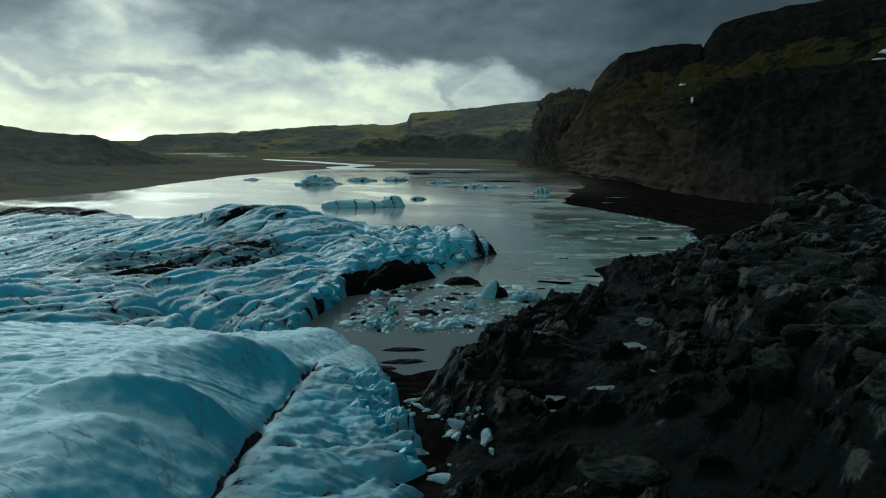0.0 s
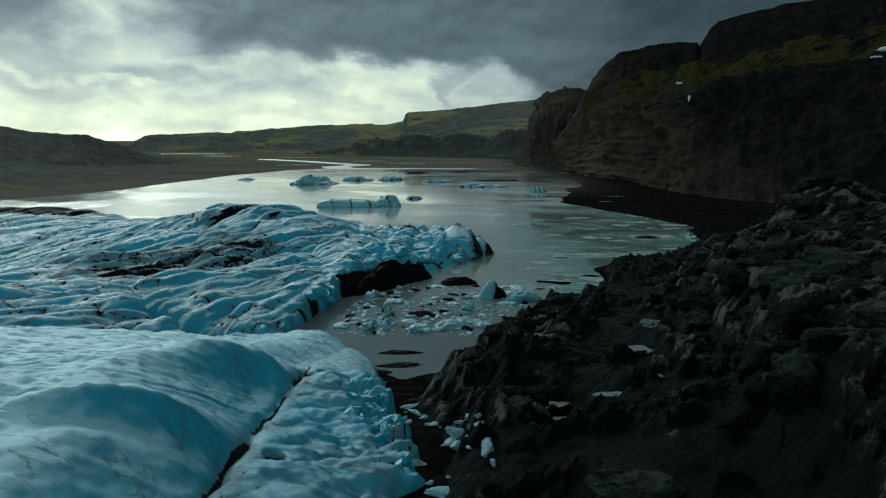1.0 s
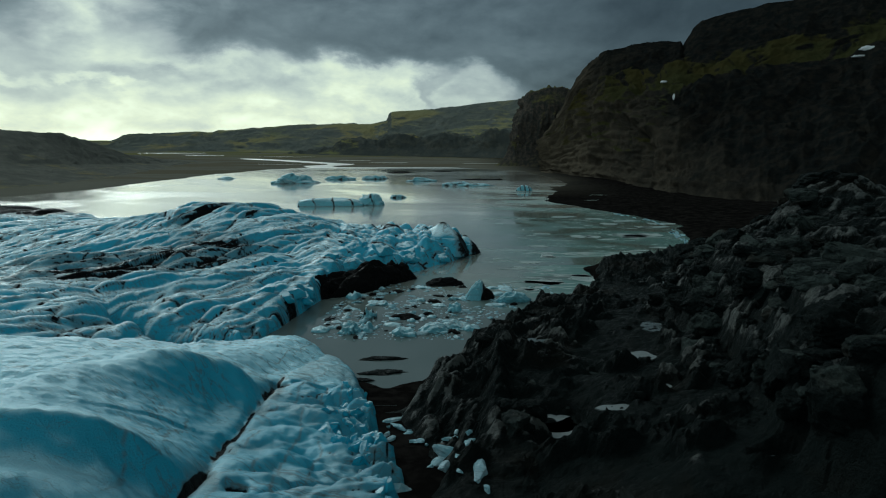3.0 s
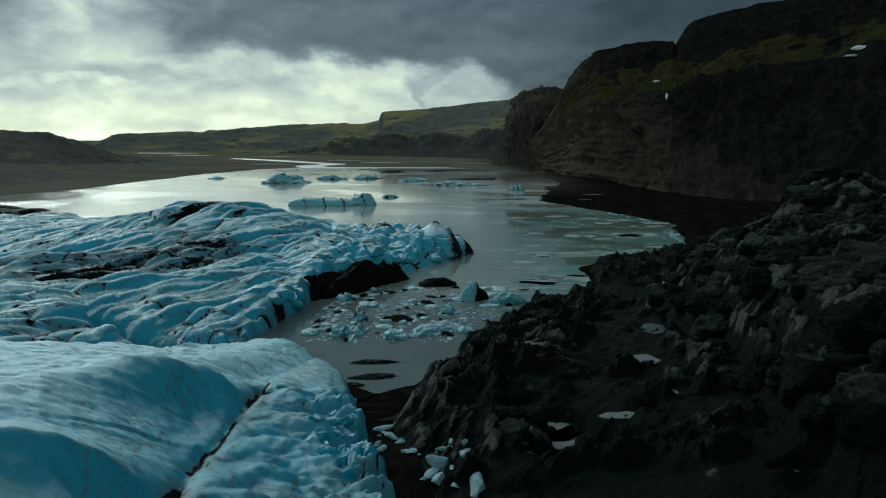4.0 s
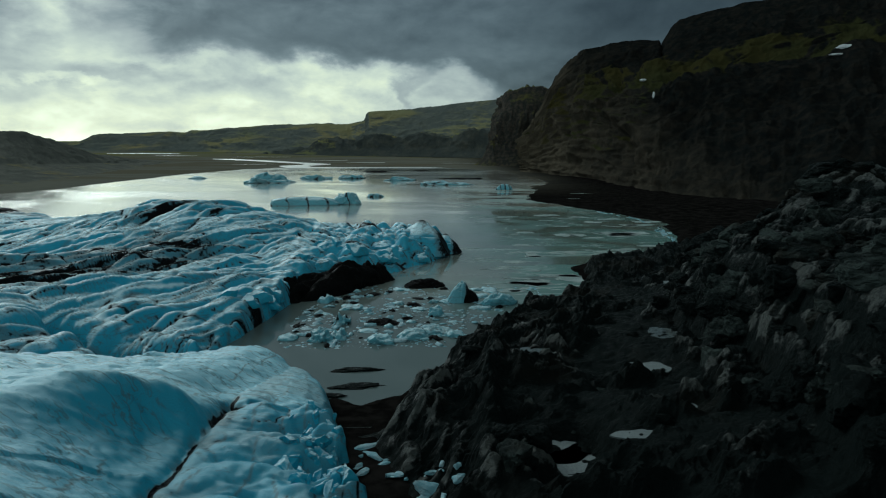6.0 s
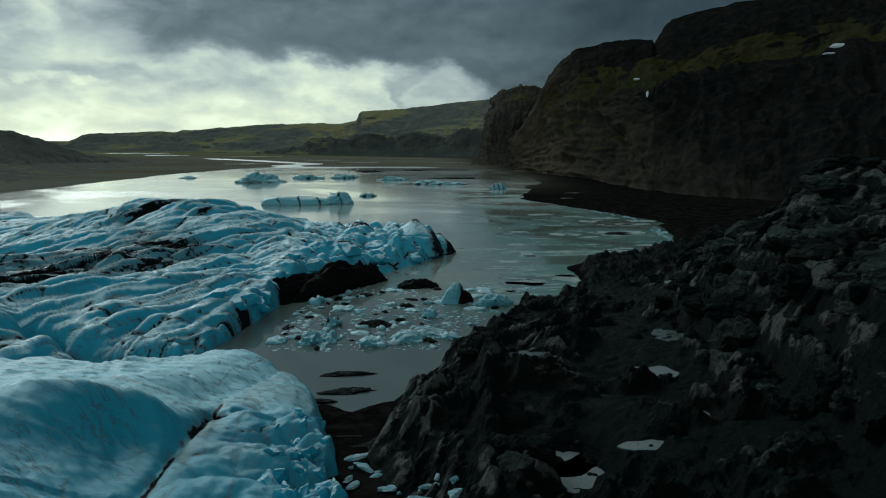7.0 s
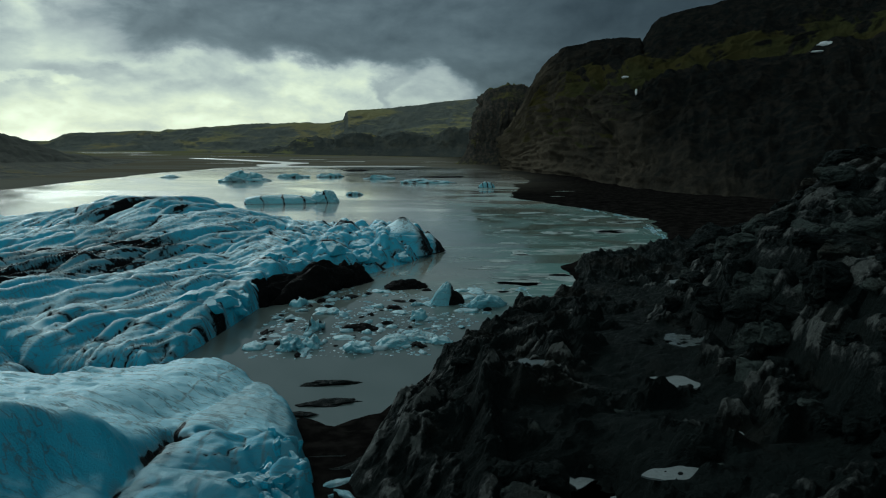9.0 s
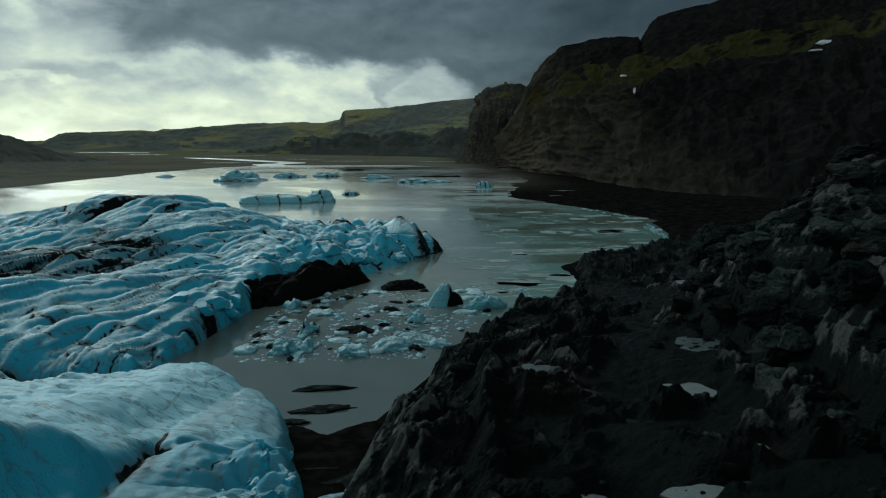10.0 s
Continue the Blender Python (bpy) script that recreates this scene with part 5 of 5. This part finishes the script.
while made < 22:
    x, y = rng.uniform(-34, 9), rng.uniform(104, 180)
    south = float(np.interp(-x, (-9, -4, 2, 8, 12, 17, 20.5, 22, 23.5, 27.5, 34), (166, 154, 147, 140, 135, 130, 124, 112, 103, 93, 91)))
    z = lobe_at(rear_height, x, y)
    if math.hypot(x - 2.4, y - 166) < 9.5:
        continue
    if not 2.0 < y - south < 24 or z < 1.0 or y - south > 24 * rng.random() + 2:
        continue
    made += 1
    size = rng.uniform(1.6, 3.4)
    ob = part("serac", kinds[rng.randrange(9)], None, glacier)
    ob.matrix_world = pose(x, y, z - 0.10 * size, rng.uniform(-16, 16), rng.uniform(-16, 16), 49 + rng.uniform(-30, 30)) @ Matrix.Diagonal((size * rng.uniform(1.0, 1.7), size, size * rng.uniform(0.7, 1.1), 1))
made = 0
while made < 90:
    y = rng.uniform(50, 65) if made % 3 else rng.uniform(33, 68)
    lip = float(np.interp(y, (25, 38, 45, 52, 60, 68, 74, 80), (4.0, 1.2, -1.2, -2.8, -4.8, -6.0, -7.0, -8.4)))
    x = lip - (5.0 if 52 < y < 64 else 2.4) * rng.random() ** 1.6 + 0.2
    z = lobe_at(front_height, x, y)
    if z < 1.2:
        continue
    made += 1
    size = 0.4 + 1.0 * rng.random() ** 2
    ob = part("ice_tooth", kinds[rng.randrange(9)], None, glacier)
    ob.matrix_world = pose(x, y, z - 0.10 * size, rng.uniform(-30, 30), rng.uniform(-30, 30), 23 + rng.uniform(-40, 40)) @ Matrix.Diagonal((size * rng.uniform(0.8, 1.8), size * rng.uniform(0.35, 0.7), size * rng.uniform(1.0, 2.0), 1))


def ice_peak(seed, base, apex, tip_grit=0.8, side=0.30):
    """A pyramid of ice with flat broken faces; grit on the tip and on the side away from the glacier."""
    r = random.Random(seed)
    bm = bmesh.new()
    ring = [bm.verts.new((math.cos(a) * base * r.uniform(0.8, 1.15), math.sin(a) * base * 0.8 * r.uniform(0.8, 1.15), 0)) for a in (k / 7 * 2 * math.pi for k in range(7))]
    waist = [bm.verts.new((v.co.x * r.uniform(0.58, 0.78), v.co.y * r.uniform(0.58, 0.78), apex * r.uniform(0.42, 0.6))) for v in ring]
    tip = bm.verts.new((0.1 * base, 0, apex))
    for k in range(7):
        m = (k + 1) % 7
        bm.faces.new((ring[k], ring[m], waist[m], waist[k]))
        bm.faces.new((waist[k], waist[m], tip))
    bmesh.ops.bevel(bm, geom=bm.edges[:], offset=0.22, segments=2, affect="EDGES")
    bmesh.ops.triangulate(bm, faces=bm.faces)
    bmesh.ops.subdivide_edges(bm, edges=bm.edges, cuts=3, use_grid_fill=True)
    layer = bm.verts.layers.float.new("dirt_shade")
    for v in bm.verts:
        v.co += v.normal * 0.22 * noise.fractal(v.co * 0.6 + Vector((seed, 0, 0)), 1.0, 2.0, 4)
        v[layer] = max(tip_grit * (v.co.z > apex * 0.88), 0.72 * min(1.0, max(0.0, (v.co.x - side * base) / (0.25 * base))))
    for f in bm.faces:
        f.smooth = True
    return bm


ob = part("ice_peak", ice_peak(3, 9.6, 8.8), BROKEN, glacier, "tall blue ice peak with a black tip")
ob.matrix_world = pose(2.4, 166.0, 0.8, 0, 0, 10)
ob = part("ice_peak", ice_peak(5, 5.0, 5.2), BROKEN, glacier, "dark-sided ice peak at the lobe's end")
ob.matrix_world = pose(9.0, 170.0, 0.2, 0, 0, 0)

tipped_berg = tagged(new("iceberg"), "pointed white ice block with a black flank", "iceberg", "ice in the near bay")
tipped_berg.matrix_world = pose(9.4, 121.7, 0)
ob = part("white_peak", ice_peak(11, 2.7, 4.4, 0.0, 0.12), BERG, tipped_berg)
ob.matrix_basis = pose(0.0, 0.0, -0.2, 0, 8, 20)
ob = part("black_flank", ice_peak(14, 2.9, 2.6, 0.9, -1.0), DIRTY, tipped_berg, "black debris-covered flank")
ob.matrix_basis = pose(1.7, 0.4, -0.2, 0, 0, 8)

# brash ice between the glacier and the outcrop
rng = random.Random(4)
chips = []
for k in range(8):
    bm = lump(60 + k, 1.0, 0.8, 0.42, detail=2, rough=0.6, slabs=0.5)
    mesh = bpy.data.meshes.new("ice_chunk")
    bm.to_mesh(mesh)
    bm.free()
    mesh.materials.append(BRASH if k < 6 else DIRTY)
    chips.append(mesh)
count = 0
while count < 300:
    x, y = rng.uniform(-18, 26), rng.uniform(97, 132)
    edge = 6.5 + max(0, y - 100) * 0.75
    crowd = noise.noise(Vector((x * 0.16, y * 0.16, 3.0)))
    if x > edge - 0.6 or x < -20.5 + 0.45 * max(0, y - 112) or crowd < -0.12 or (y > 122 and rng.random() < 0.6):
        continue
    count += 1
    size = 0.25 + 1.5 * rng.random() ** 3
    k = rng.randrange(8)
    ob = part("ice_chunk", chips[k], None)
    ob.matrix_world = pose(x, y, -0.02, rng.uniform(-12, 12), rng.uniform(-12, 12), rng.uniform(0, 360)) @ Matrix.Diagonal((size * 1.25, size, size * rng.uniform(0.3, 0.7), 1))
    tagged(ob, "small pale broken ice chunk on the water" if k < 6 else "small black ice chunk on the water", "ice chunk", "brash ice in the bay")


# the smallest crumbs of ice
def crumbs():
    bm = bmesh.new()
    r = random.Random(21)
    made = 0
    while made < 1000:
        x, y = r.uniform(-18, 26), r.uniform(96, 134)
        edge = 6.0 + max(0, y - 100) * 0.75
        if x > edge or x < -20.5 + 0.45 * max(0, y - 112) or noise.noise(Vector((x * 0.16, y * 0.16, 3.0))) < -0.22:
            continue
        made += 1
        size = 0.08 + 0.45 * r.random() ** 2
        turn = r.uniform(0, 6.3)
        ring = [bm.verts.new((x + size * r.uniform(0.6, 1.2) * math.cos(turn + k * 1.257), y + size * r.uniform(0.6, 1.2) * math.sin(turn + k * 1.257), 0.012)) for k in range(5)]
        peak = bm.verts.new((x, y, 0.03 + size * r.uniform(0.05, 0.3)))
        for k in range(5):
            bm.faces.new((ring[k], ring[(k + 1) % 5], peak))
    return bm


tagged(part("brash_ice", crumbs(), BRASH), "fine crumbs of pale ice afloat on the bay", "ice", kind="stuff")


# thin ice sheets on the open water
def floe_sheet(seed, lx, ly):
    bm = bmesh.new()
    ring = []
    for k in range(26):
        a = k / 26 * 2 * math.pi
        r = 1 + 0.55 * noise.fractal(Vector((math.cos(a) * 1.5, math.sin(a) * 1.5, seed * 3.3)), 0.8, 2.2, 4)
        ring.append(bm.verts.new((math.cos(a) * r * lx / 2, math.sin(a) * r * ly / 2, 0.05)))
    face = bm.faces.new(ring)
    low = bmesh.ops.extrude_face_region(bm, geom=[face])
    for v in low["geom"]:
        if isinstance(v, bmesh.types.BMVert):
            v.co.z = -0.05
    bmesh.ops.recalc_face_normals(bm, faces=bm.faces)
    return bm


sheets = []
for k in range(26):
    x0, y0 = [(72, 205), (80, 228), (66, 190), (24, 124), (45, 200), (30, 150), (62, 240), (40, 170)][k % 8]
    x, y = x0 + rng.uniform(-9, 7), y0 + rng.uniform(-14, 14)
    sheets.append((x, y, rng.uniform(3, 11), rng.uniform(2, 7)))
for k in range(34):
    y = rng.uniform(124, 250)
    x = rng.uniform(14, float(np.interp(y, (124, 150, 176, 223, 250), (26, 36, 64, 80, 80))))
    sheets.append((x, y, rng.uniform(2.5, 9), rng.uniform(0.6, 1.8)))
for k, (x, y, lx, ly) in enumerate(sheets):
    ob = part("ice_sheet", floe_sheet(80 + k, lx, ly), SHEET)
    ob.matrix_world = pose(x, y, 0.0, 0, 0, rng.uniform(-15, 15))
    tagged(ob, "thin translucent grey ice sheet floating on water", "ice sheet", "thin ice sheets on the lake")


# ---- ice left in the gully ----
def ground_at(x, y):
    X, Y = np.array([[float(x)]]), np.array([[float(y)]])
    return float(max(outcrop_height(X, Y)[0, 0], ground_height(X, Y)[0, 0]))


rng = random.Random(58)
shards = [serac_mesh(640 + k, BRASH, 14) for k in range(6)]
for k, (x, y, lx, ly, h, turn) in enumerate([(3.0, 52.6, 2.4, 1.2, 0.9, -15), (1.8, 51.6, 1.4, 1.0, 0.6, 40), (2.6, 50.6, 1.3, 0.9, 0.7, 70), (4.6, 51.8, 0.9, 0.7, 0.5, 0),
                                             (2.9, 54.4, 0.9, 0.6, 0.4, 20), (-3.0, 62.2, 2.0, 1.1, 0.7, 5), (-1.7, 60.0, 1.5, 0.8, 0.6, -40), (-0.9, 58.6, 0.9, 0.6, 0.4, 10),
                                             (-1.6, 46.2, 2.6, 1.3, 0.9, 30), (4.8, 44.8, 2.0, 1.2, 1.1, 80), (1.6, 41.0, 2.4, 1.2, 0.7, 0), (0.4, 55.6, 0.8, 0.6, 0.4, 0), (-2.4, 57.0, 0.9, 0.6, 0.4, 50)]):
    ob = part("ice_block", serac_mesh(610 + k, BRASH, 24), None)
    ob.matrix_world = pose(x, y, ground_at(x, y) + 0.10 * h, 22 * math.sin(k), 18 * math.cos(3 * k), turn) @ Matrix.Diagonal((lx * 1.7, ly * 1.2, h * 1.0, 1))
    tagged(ob, "dirty white ice block stranded on black gravel", "ice block", "stranded ice blocks")
    for m in range(2):
        size = rng.uniform(0.2, 0.6)
        a = rng.uniform(0, 6.28)
        px, py = x + 0.75 * lx * math.cos(a), y + 0.9 * lx * math.sin(a)
        ob = part("ice_shard", shards[rng.randrange(6)], None)
        ob.matrix_world = pose(px, py, ground_at(px, py) + 0.12 * size, rng.uniform(-25, 25), rng.uniform(-25, 25), rng.uniform(0, 360)) @ Matrix.Diagonal((size * 1.7, size, size * 0.55, 1))
        tagged(ob, "small dirty ice shard on black gravel", "ice block", "stranded ice blocks")


# ---- boulders and broken blocks on the outcrop ----
def boulder_mesh(seed, material):
    """A broken basalt block: a box cut by random planes, then worn."""
    r = random.Random(seed)
    bm = bmesh.new()
    bmesh.ops.create_cube(bm, size=1.0)
    for k in range(7):
        nrm = Vector((r.uniform(-1, 1), r.uniform(-1, 1), r.uniform(-0.4, 1))).normalized()
        bmesh.ops.bisect_plane(bm, geom=bm.verts[:] + bm.edges[:] + bm.faces[:], plane_co=nrm * r.uniform(0.34, 0.5), plane_no=nrm, clear_outer=True)
        holes = [e for e in bm.edges if e.is_boundary]
        if holes:
            bmesh.ops.holes_fill(bm, edges=holes)
    bmesh.ops.triangulate(bm, faces=bm.faces)
    bmesh.ops.subdivide_edges(bm, edges=bm.edges, cuts=3, use_grid_fill=True)
    for k in range(2):
        bmesh.ops.smooth_vert(bm, verts=bm.verts, factor=0.5, use_axis_x=True, use_axis_y=True, use_axis_z=True)
    bmesh.ops.subdivide_edges(bm, edges=bm.edges, cuts=1, use_grid_fill=True)
    for v in bm.verts:
        p = v.co * 2.4 + Vector((seed, 0, 0))
        joint = max(0.0, 0.10 - abs(noise.noise(Vector((p.x, p.y, p.z * 2.2)))))
        v.co += v.normal * (0.08 * noise.fractal(v.co * 4.0 + Vector((seed, 0, 0)), 0.9, 2.0, 5) - 0.6 * joint)
    mesh = bpy.data.meshes.new("boulder")
    bm.to_mesh(mesh)
    bm.free()
    mesh.materials.append(material)
    return mesh


blocks = [boulder_mesh(200 + k, PALE_ROCK if k % 2 else ROCK) for k in range(10)]
placed = 0
rng = random.Random(9)
while placed < 290:
    y = 26 + 100 * rng.random() ** 1.3
    far = float(knots(np.array([y]), (10, 20), (30, 23.5), (45, 25.5), (55, 28), (65, 29.5), (76, 31.5), (90, 37), (105, 46), (125, 58))[0])
    x = far + rng.uniform(-3.0, 22) if rng.random() < 0.86 else rng.uniform(6, far)
    ridge = x > far - 1.0
    if noise.noise(Vector((x * 0.12, y * 0.12, 8.0))) < -0.3:
        continue
    size = (0.9 + 2.4 * rng.random() ** 1.8) if ridge else (0.3 + 0.8 * rng.random() ** 2)
    ob = part("boulder", blocks[rng.randrange(10)], None)
    z = ground_at(x, y) + 0.02 * size
    ob.matrix_world = pose(x, y, z, rng.uniform(-14, 14), rng.uniform(-14, 14), rng.uniform(0, 360)) @ Matrix.Diagonal((size * rng.uniform(1.0, 1.7), size, size * rng.uniform(0.5, 0.8), 1))
    tagged(ob, "weathered grey-brown basalt block on the ridge" if ridge else "wet black basalt stone on the shelf", "boulder", "boulders on the outcrop")
    placed += 1


for k, (x, y, lx, ly, lz) in enumerate([(12.8, 33.0, 5.2, 3.4, 2.6), (8.8, 52.8, 3.4, 3.0, 2.0), (8.0, 50.2, 3.0, 2.4, 1.8), (9.9, 51.4, 2.0, 1.8, 1.4), (29.2, 50.0, 2.2, 2.4, 1.6),
                                        (31.0, 60.0, 4.5, 3.4, 3.0), (34.4, 74.5, 4.0, 3.0, 2.6), (57.0, 93.5, 6.0, 5.0, 2.4), (33.5, 54.0, 4.5, 3.5, 2.2), (27.5, 43.5, 3.6, 3.6, 3.0)]):
    ob = part("rock_block", blocks[(3 * k + 1) % 10], None, outcrop, "large grey basalt block bedded in the outcrop")
    ob.matrix_world = pose(x, y, ground_at(x, y) + 0.18 * lz, 0, 0, 40 * k) @ Matrix.Diagonal((lx, ly, lz, 1))


rng = random.Random(23)
for k in range(70):
    y = 34 + 66 * rng.random() ** 1.1
    foot = float(np.interp(y, (10, 30, 45, 55, 65, 76, 90, 105), (18.5, 22, 24, 26.5, 28.3, 30, 35, 44)))
    x = foot + (-0.6, 0.8, 2.4, 4.0)[k % 4] + rng.uniform(-0.7, 0.7)
    size = rng.uniform(1.3, 2.9)
    ob = part("rock_block", blocks[rng.randrange(10)], None, outcrop)
    ob.matrix_world = pose(x, y, ground_at(x, y) - 0.05 * size, rng.uniform(-10, 10), rng.uniform(-10, 10), 20 + rng.uniform(-25, 25)) @ Matrix.Diagonal((size, size * rng.uniform(0.9, 1.5), size * rng.uniform(0.6, 1.0), 1))


# ---- pools on the rock shelf ----
for k, (x, y, lx, ly, level) in enumerate(BASINS):
    if level is None:
        level = float(outcrop_height(np.array([[x]]), np.array([[y]]), False)[0, 0]) - 0.1
    ob = part("rock_pool", floe_sheet(301 + k, lx * 2.6, ly * 2.6), POOL if k in (3, 4) else FROST)
    ob.matrix_world = pose(x, y, level - 0.06, 0, 0, 0)
    tagged(ob, "small shallow rain pool on black rock" if k in (3, 4) else "patch of grey frozen meltwater among black stones", "pool", "pools on the rock")


# ---- snow and a waterfall on the mountain ----
def on_mountain(az, el):
    """The place of the mountain's face in that direction."""
    X, Y, Z = MOUNTAIN
    dx, dy = X - 2.0, Y + 1.0
    d = np.hypot(dx, dy)
    miss = np.abs(np.degrees(np.arctan2(dx, dy)) - az) + np.abs(np.degrees(np.arctan2(Z - 32, d)) - el)
    i = np.unravel_index(np.argmin(miss), miss.shape)
    return Vector((X[i], Y[i], Z[i]))


def snow_patch(az, el, wide, tall, seed, label, name="snow_patch"):
    p = on_mountain(az, el)
    p = p + (Vector((2.0, 0.0, 32.0)) - p).normalized() * 2.5
    bm = lump(seed, wide, 1.6, tall / 2, cut=1.0, detail=4, rough=0.45)
    ob = part(name, bm, SNOW)
    ob.matrix_world = pose(p.x, p.y, p.z, -25, 0, -az)
    tagged(ob, label, "snow" if name == "snow_patch" else "waterfall", "snow patches on the mountain")


snow_patch(33.9, 6.5, 8, 3.4, 401, "white snow patch on a mossy ledge")
snow_patch(33.6, 6.05, 11, 1.3, 402, "thin white snow patch on a mossy ledge")
snow_patch(19.6, 4.7, 4.5, 2.0, 403, "small snow patch high on the cliff")
snow_patch(20.5, 3.35, 1.5, 6.0, 404, "thin white waterfall on the black cliff", "waterfall")
snow_patch(26.6, -0.35, 1.0, 1.8, 405, "small snow patch low on the cliff")


# ---- ponds on the far plain ----
for k, (x, y, lx, ly, turn) in enumerate([(-500, 1215, 130, 16, 4), (-425, 1130, 70, 9, -3), (-250, 1075, 80, 9, 3), (-120, 905, 46, 6, -4), (-60, 820, 60, 7, 2), (-190, 770, 44, 5, 6), (60, 780, 50, 5, -2)]):
    ob = part("pond", floe_sheet(420 + k, lx, ly), WATER)
    ob.matrix_world = pose(x, y, ground_at(x, y) + 0.35, 0, 0, turn)
    tagged(ob, "narrow bright pond on the dark gravel plain", "pond", "ponds on the plain")


# ---- rim of broken ice along the bay's far shore ----
rng = random.Random(90)
for k in range(34):
    y = rng.uniform(166, 262)
    x = float(np.interp(y, *zip(*RIGHT_SHORE))) - rng.uniform(1.0, 4.5)
    slope = float(np.interp(y + 3, *zip(*RIGHT_SHORE)) - np.interp(y - 3, *zip(*RIGHT_SHORE))) / 6
    ob = part("shore_ice", floe_sheet(900 + k, rng.uniform(2.0, 6.5), rng.uniform(0.5, 1.3)), BRASH)
    ob.matrix_world = pose(x, y, 0.02, 0, 0, math.degrees(math.atan2(1, slope)) + rng.uniform(-12, 12))
    tagged(ob, "white rim of broken ice along the black shore", "ice sheet", "shore ice in the bay")
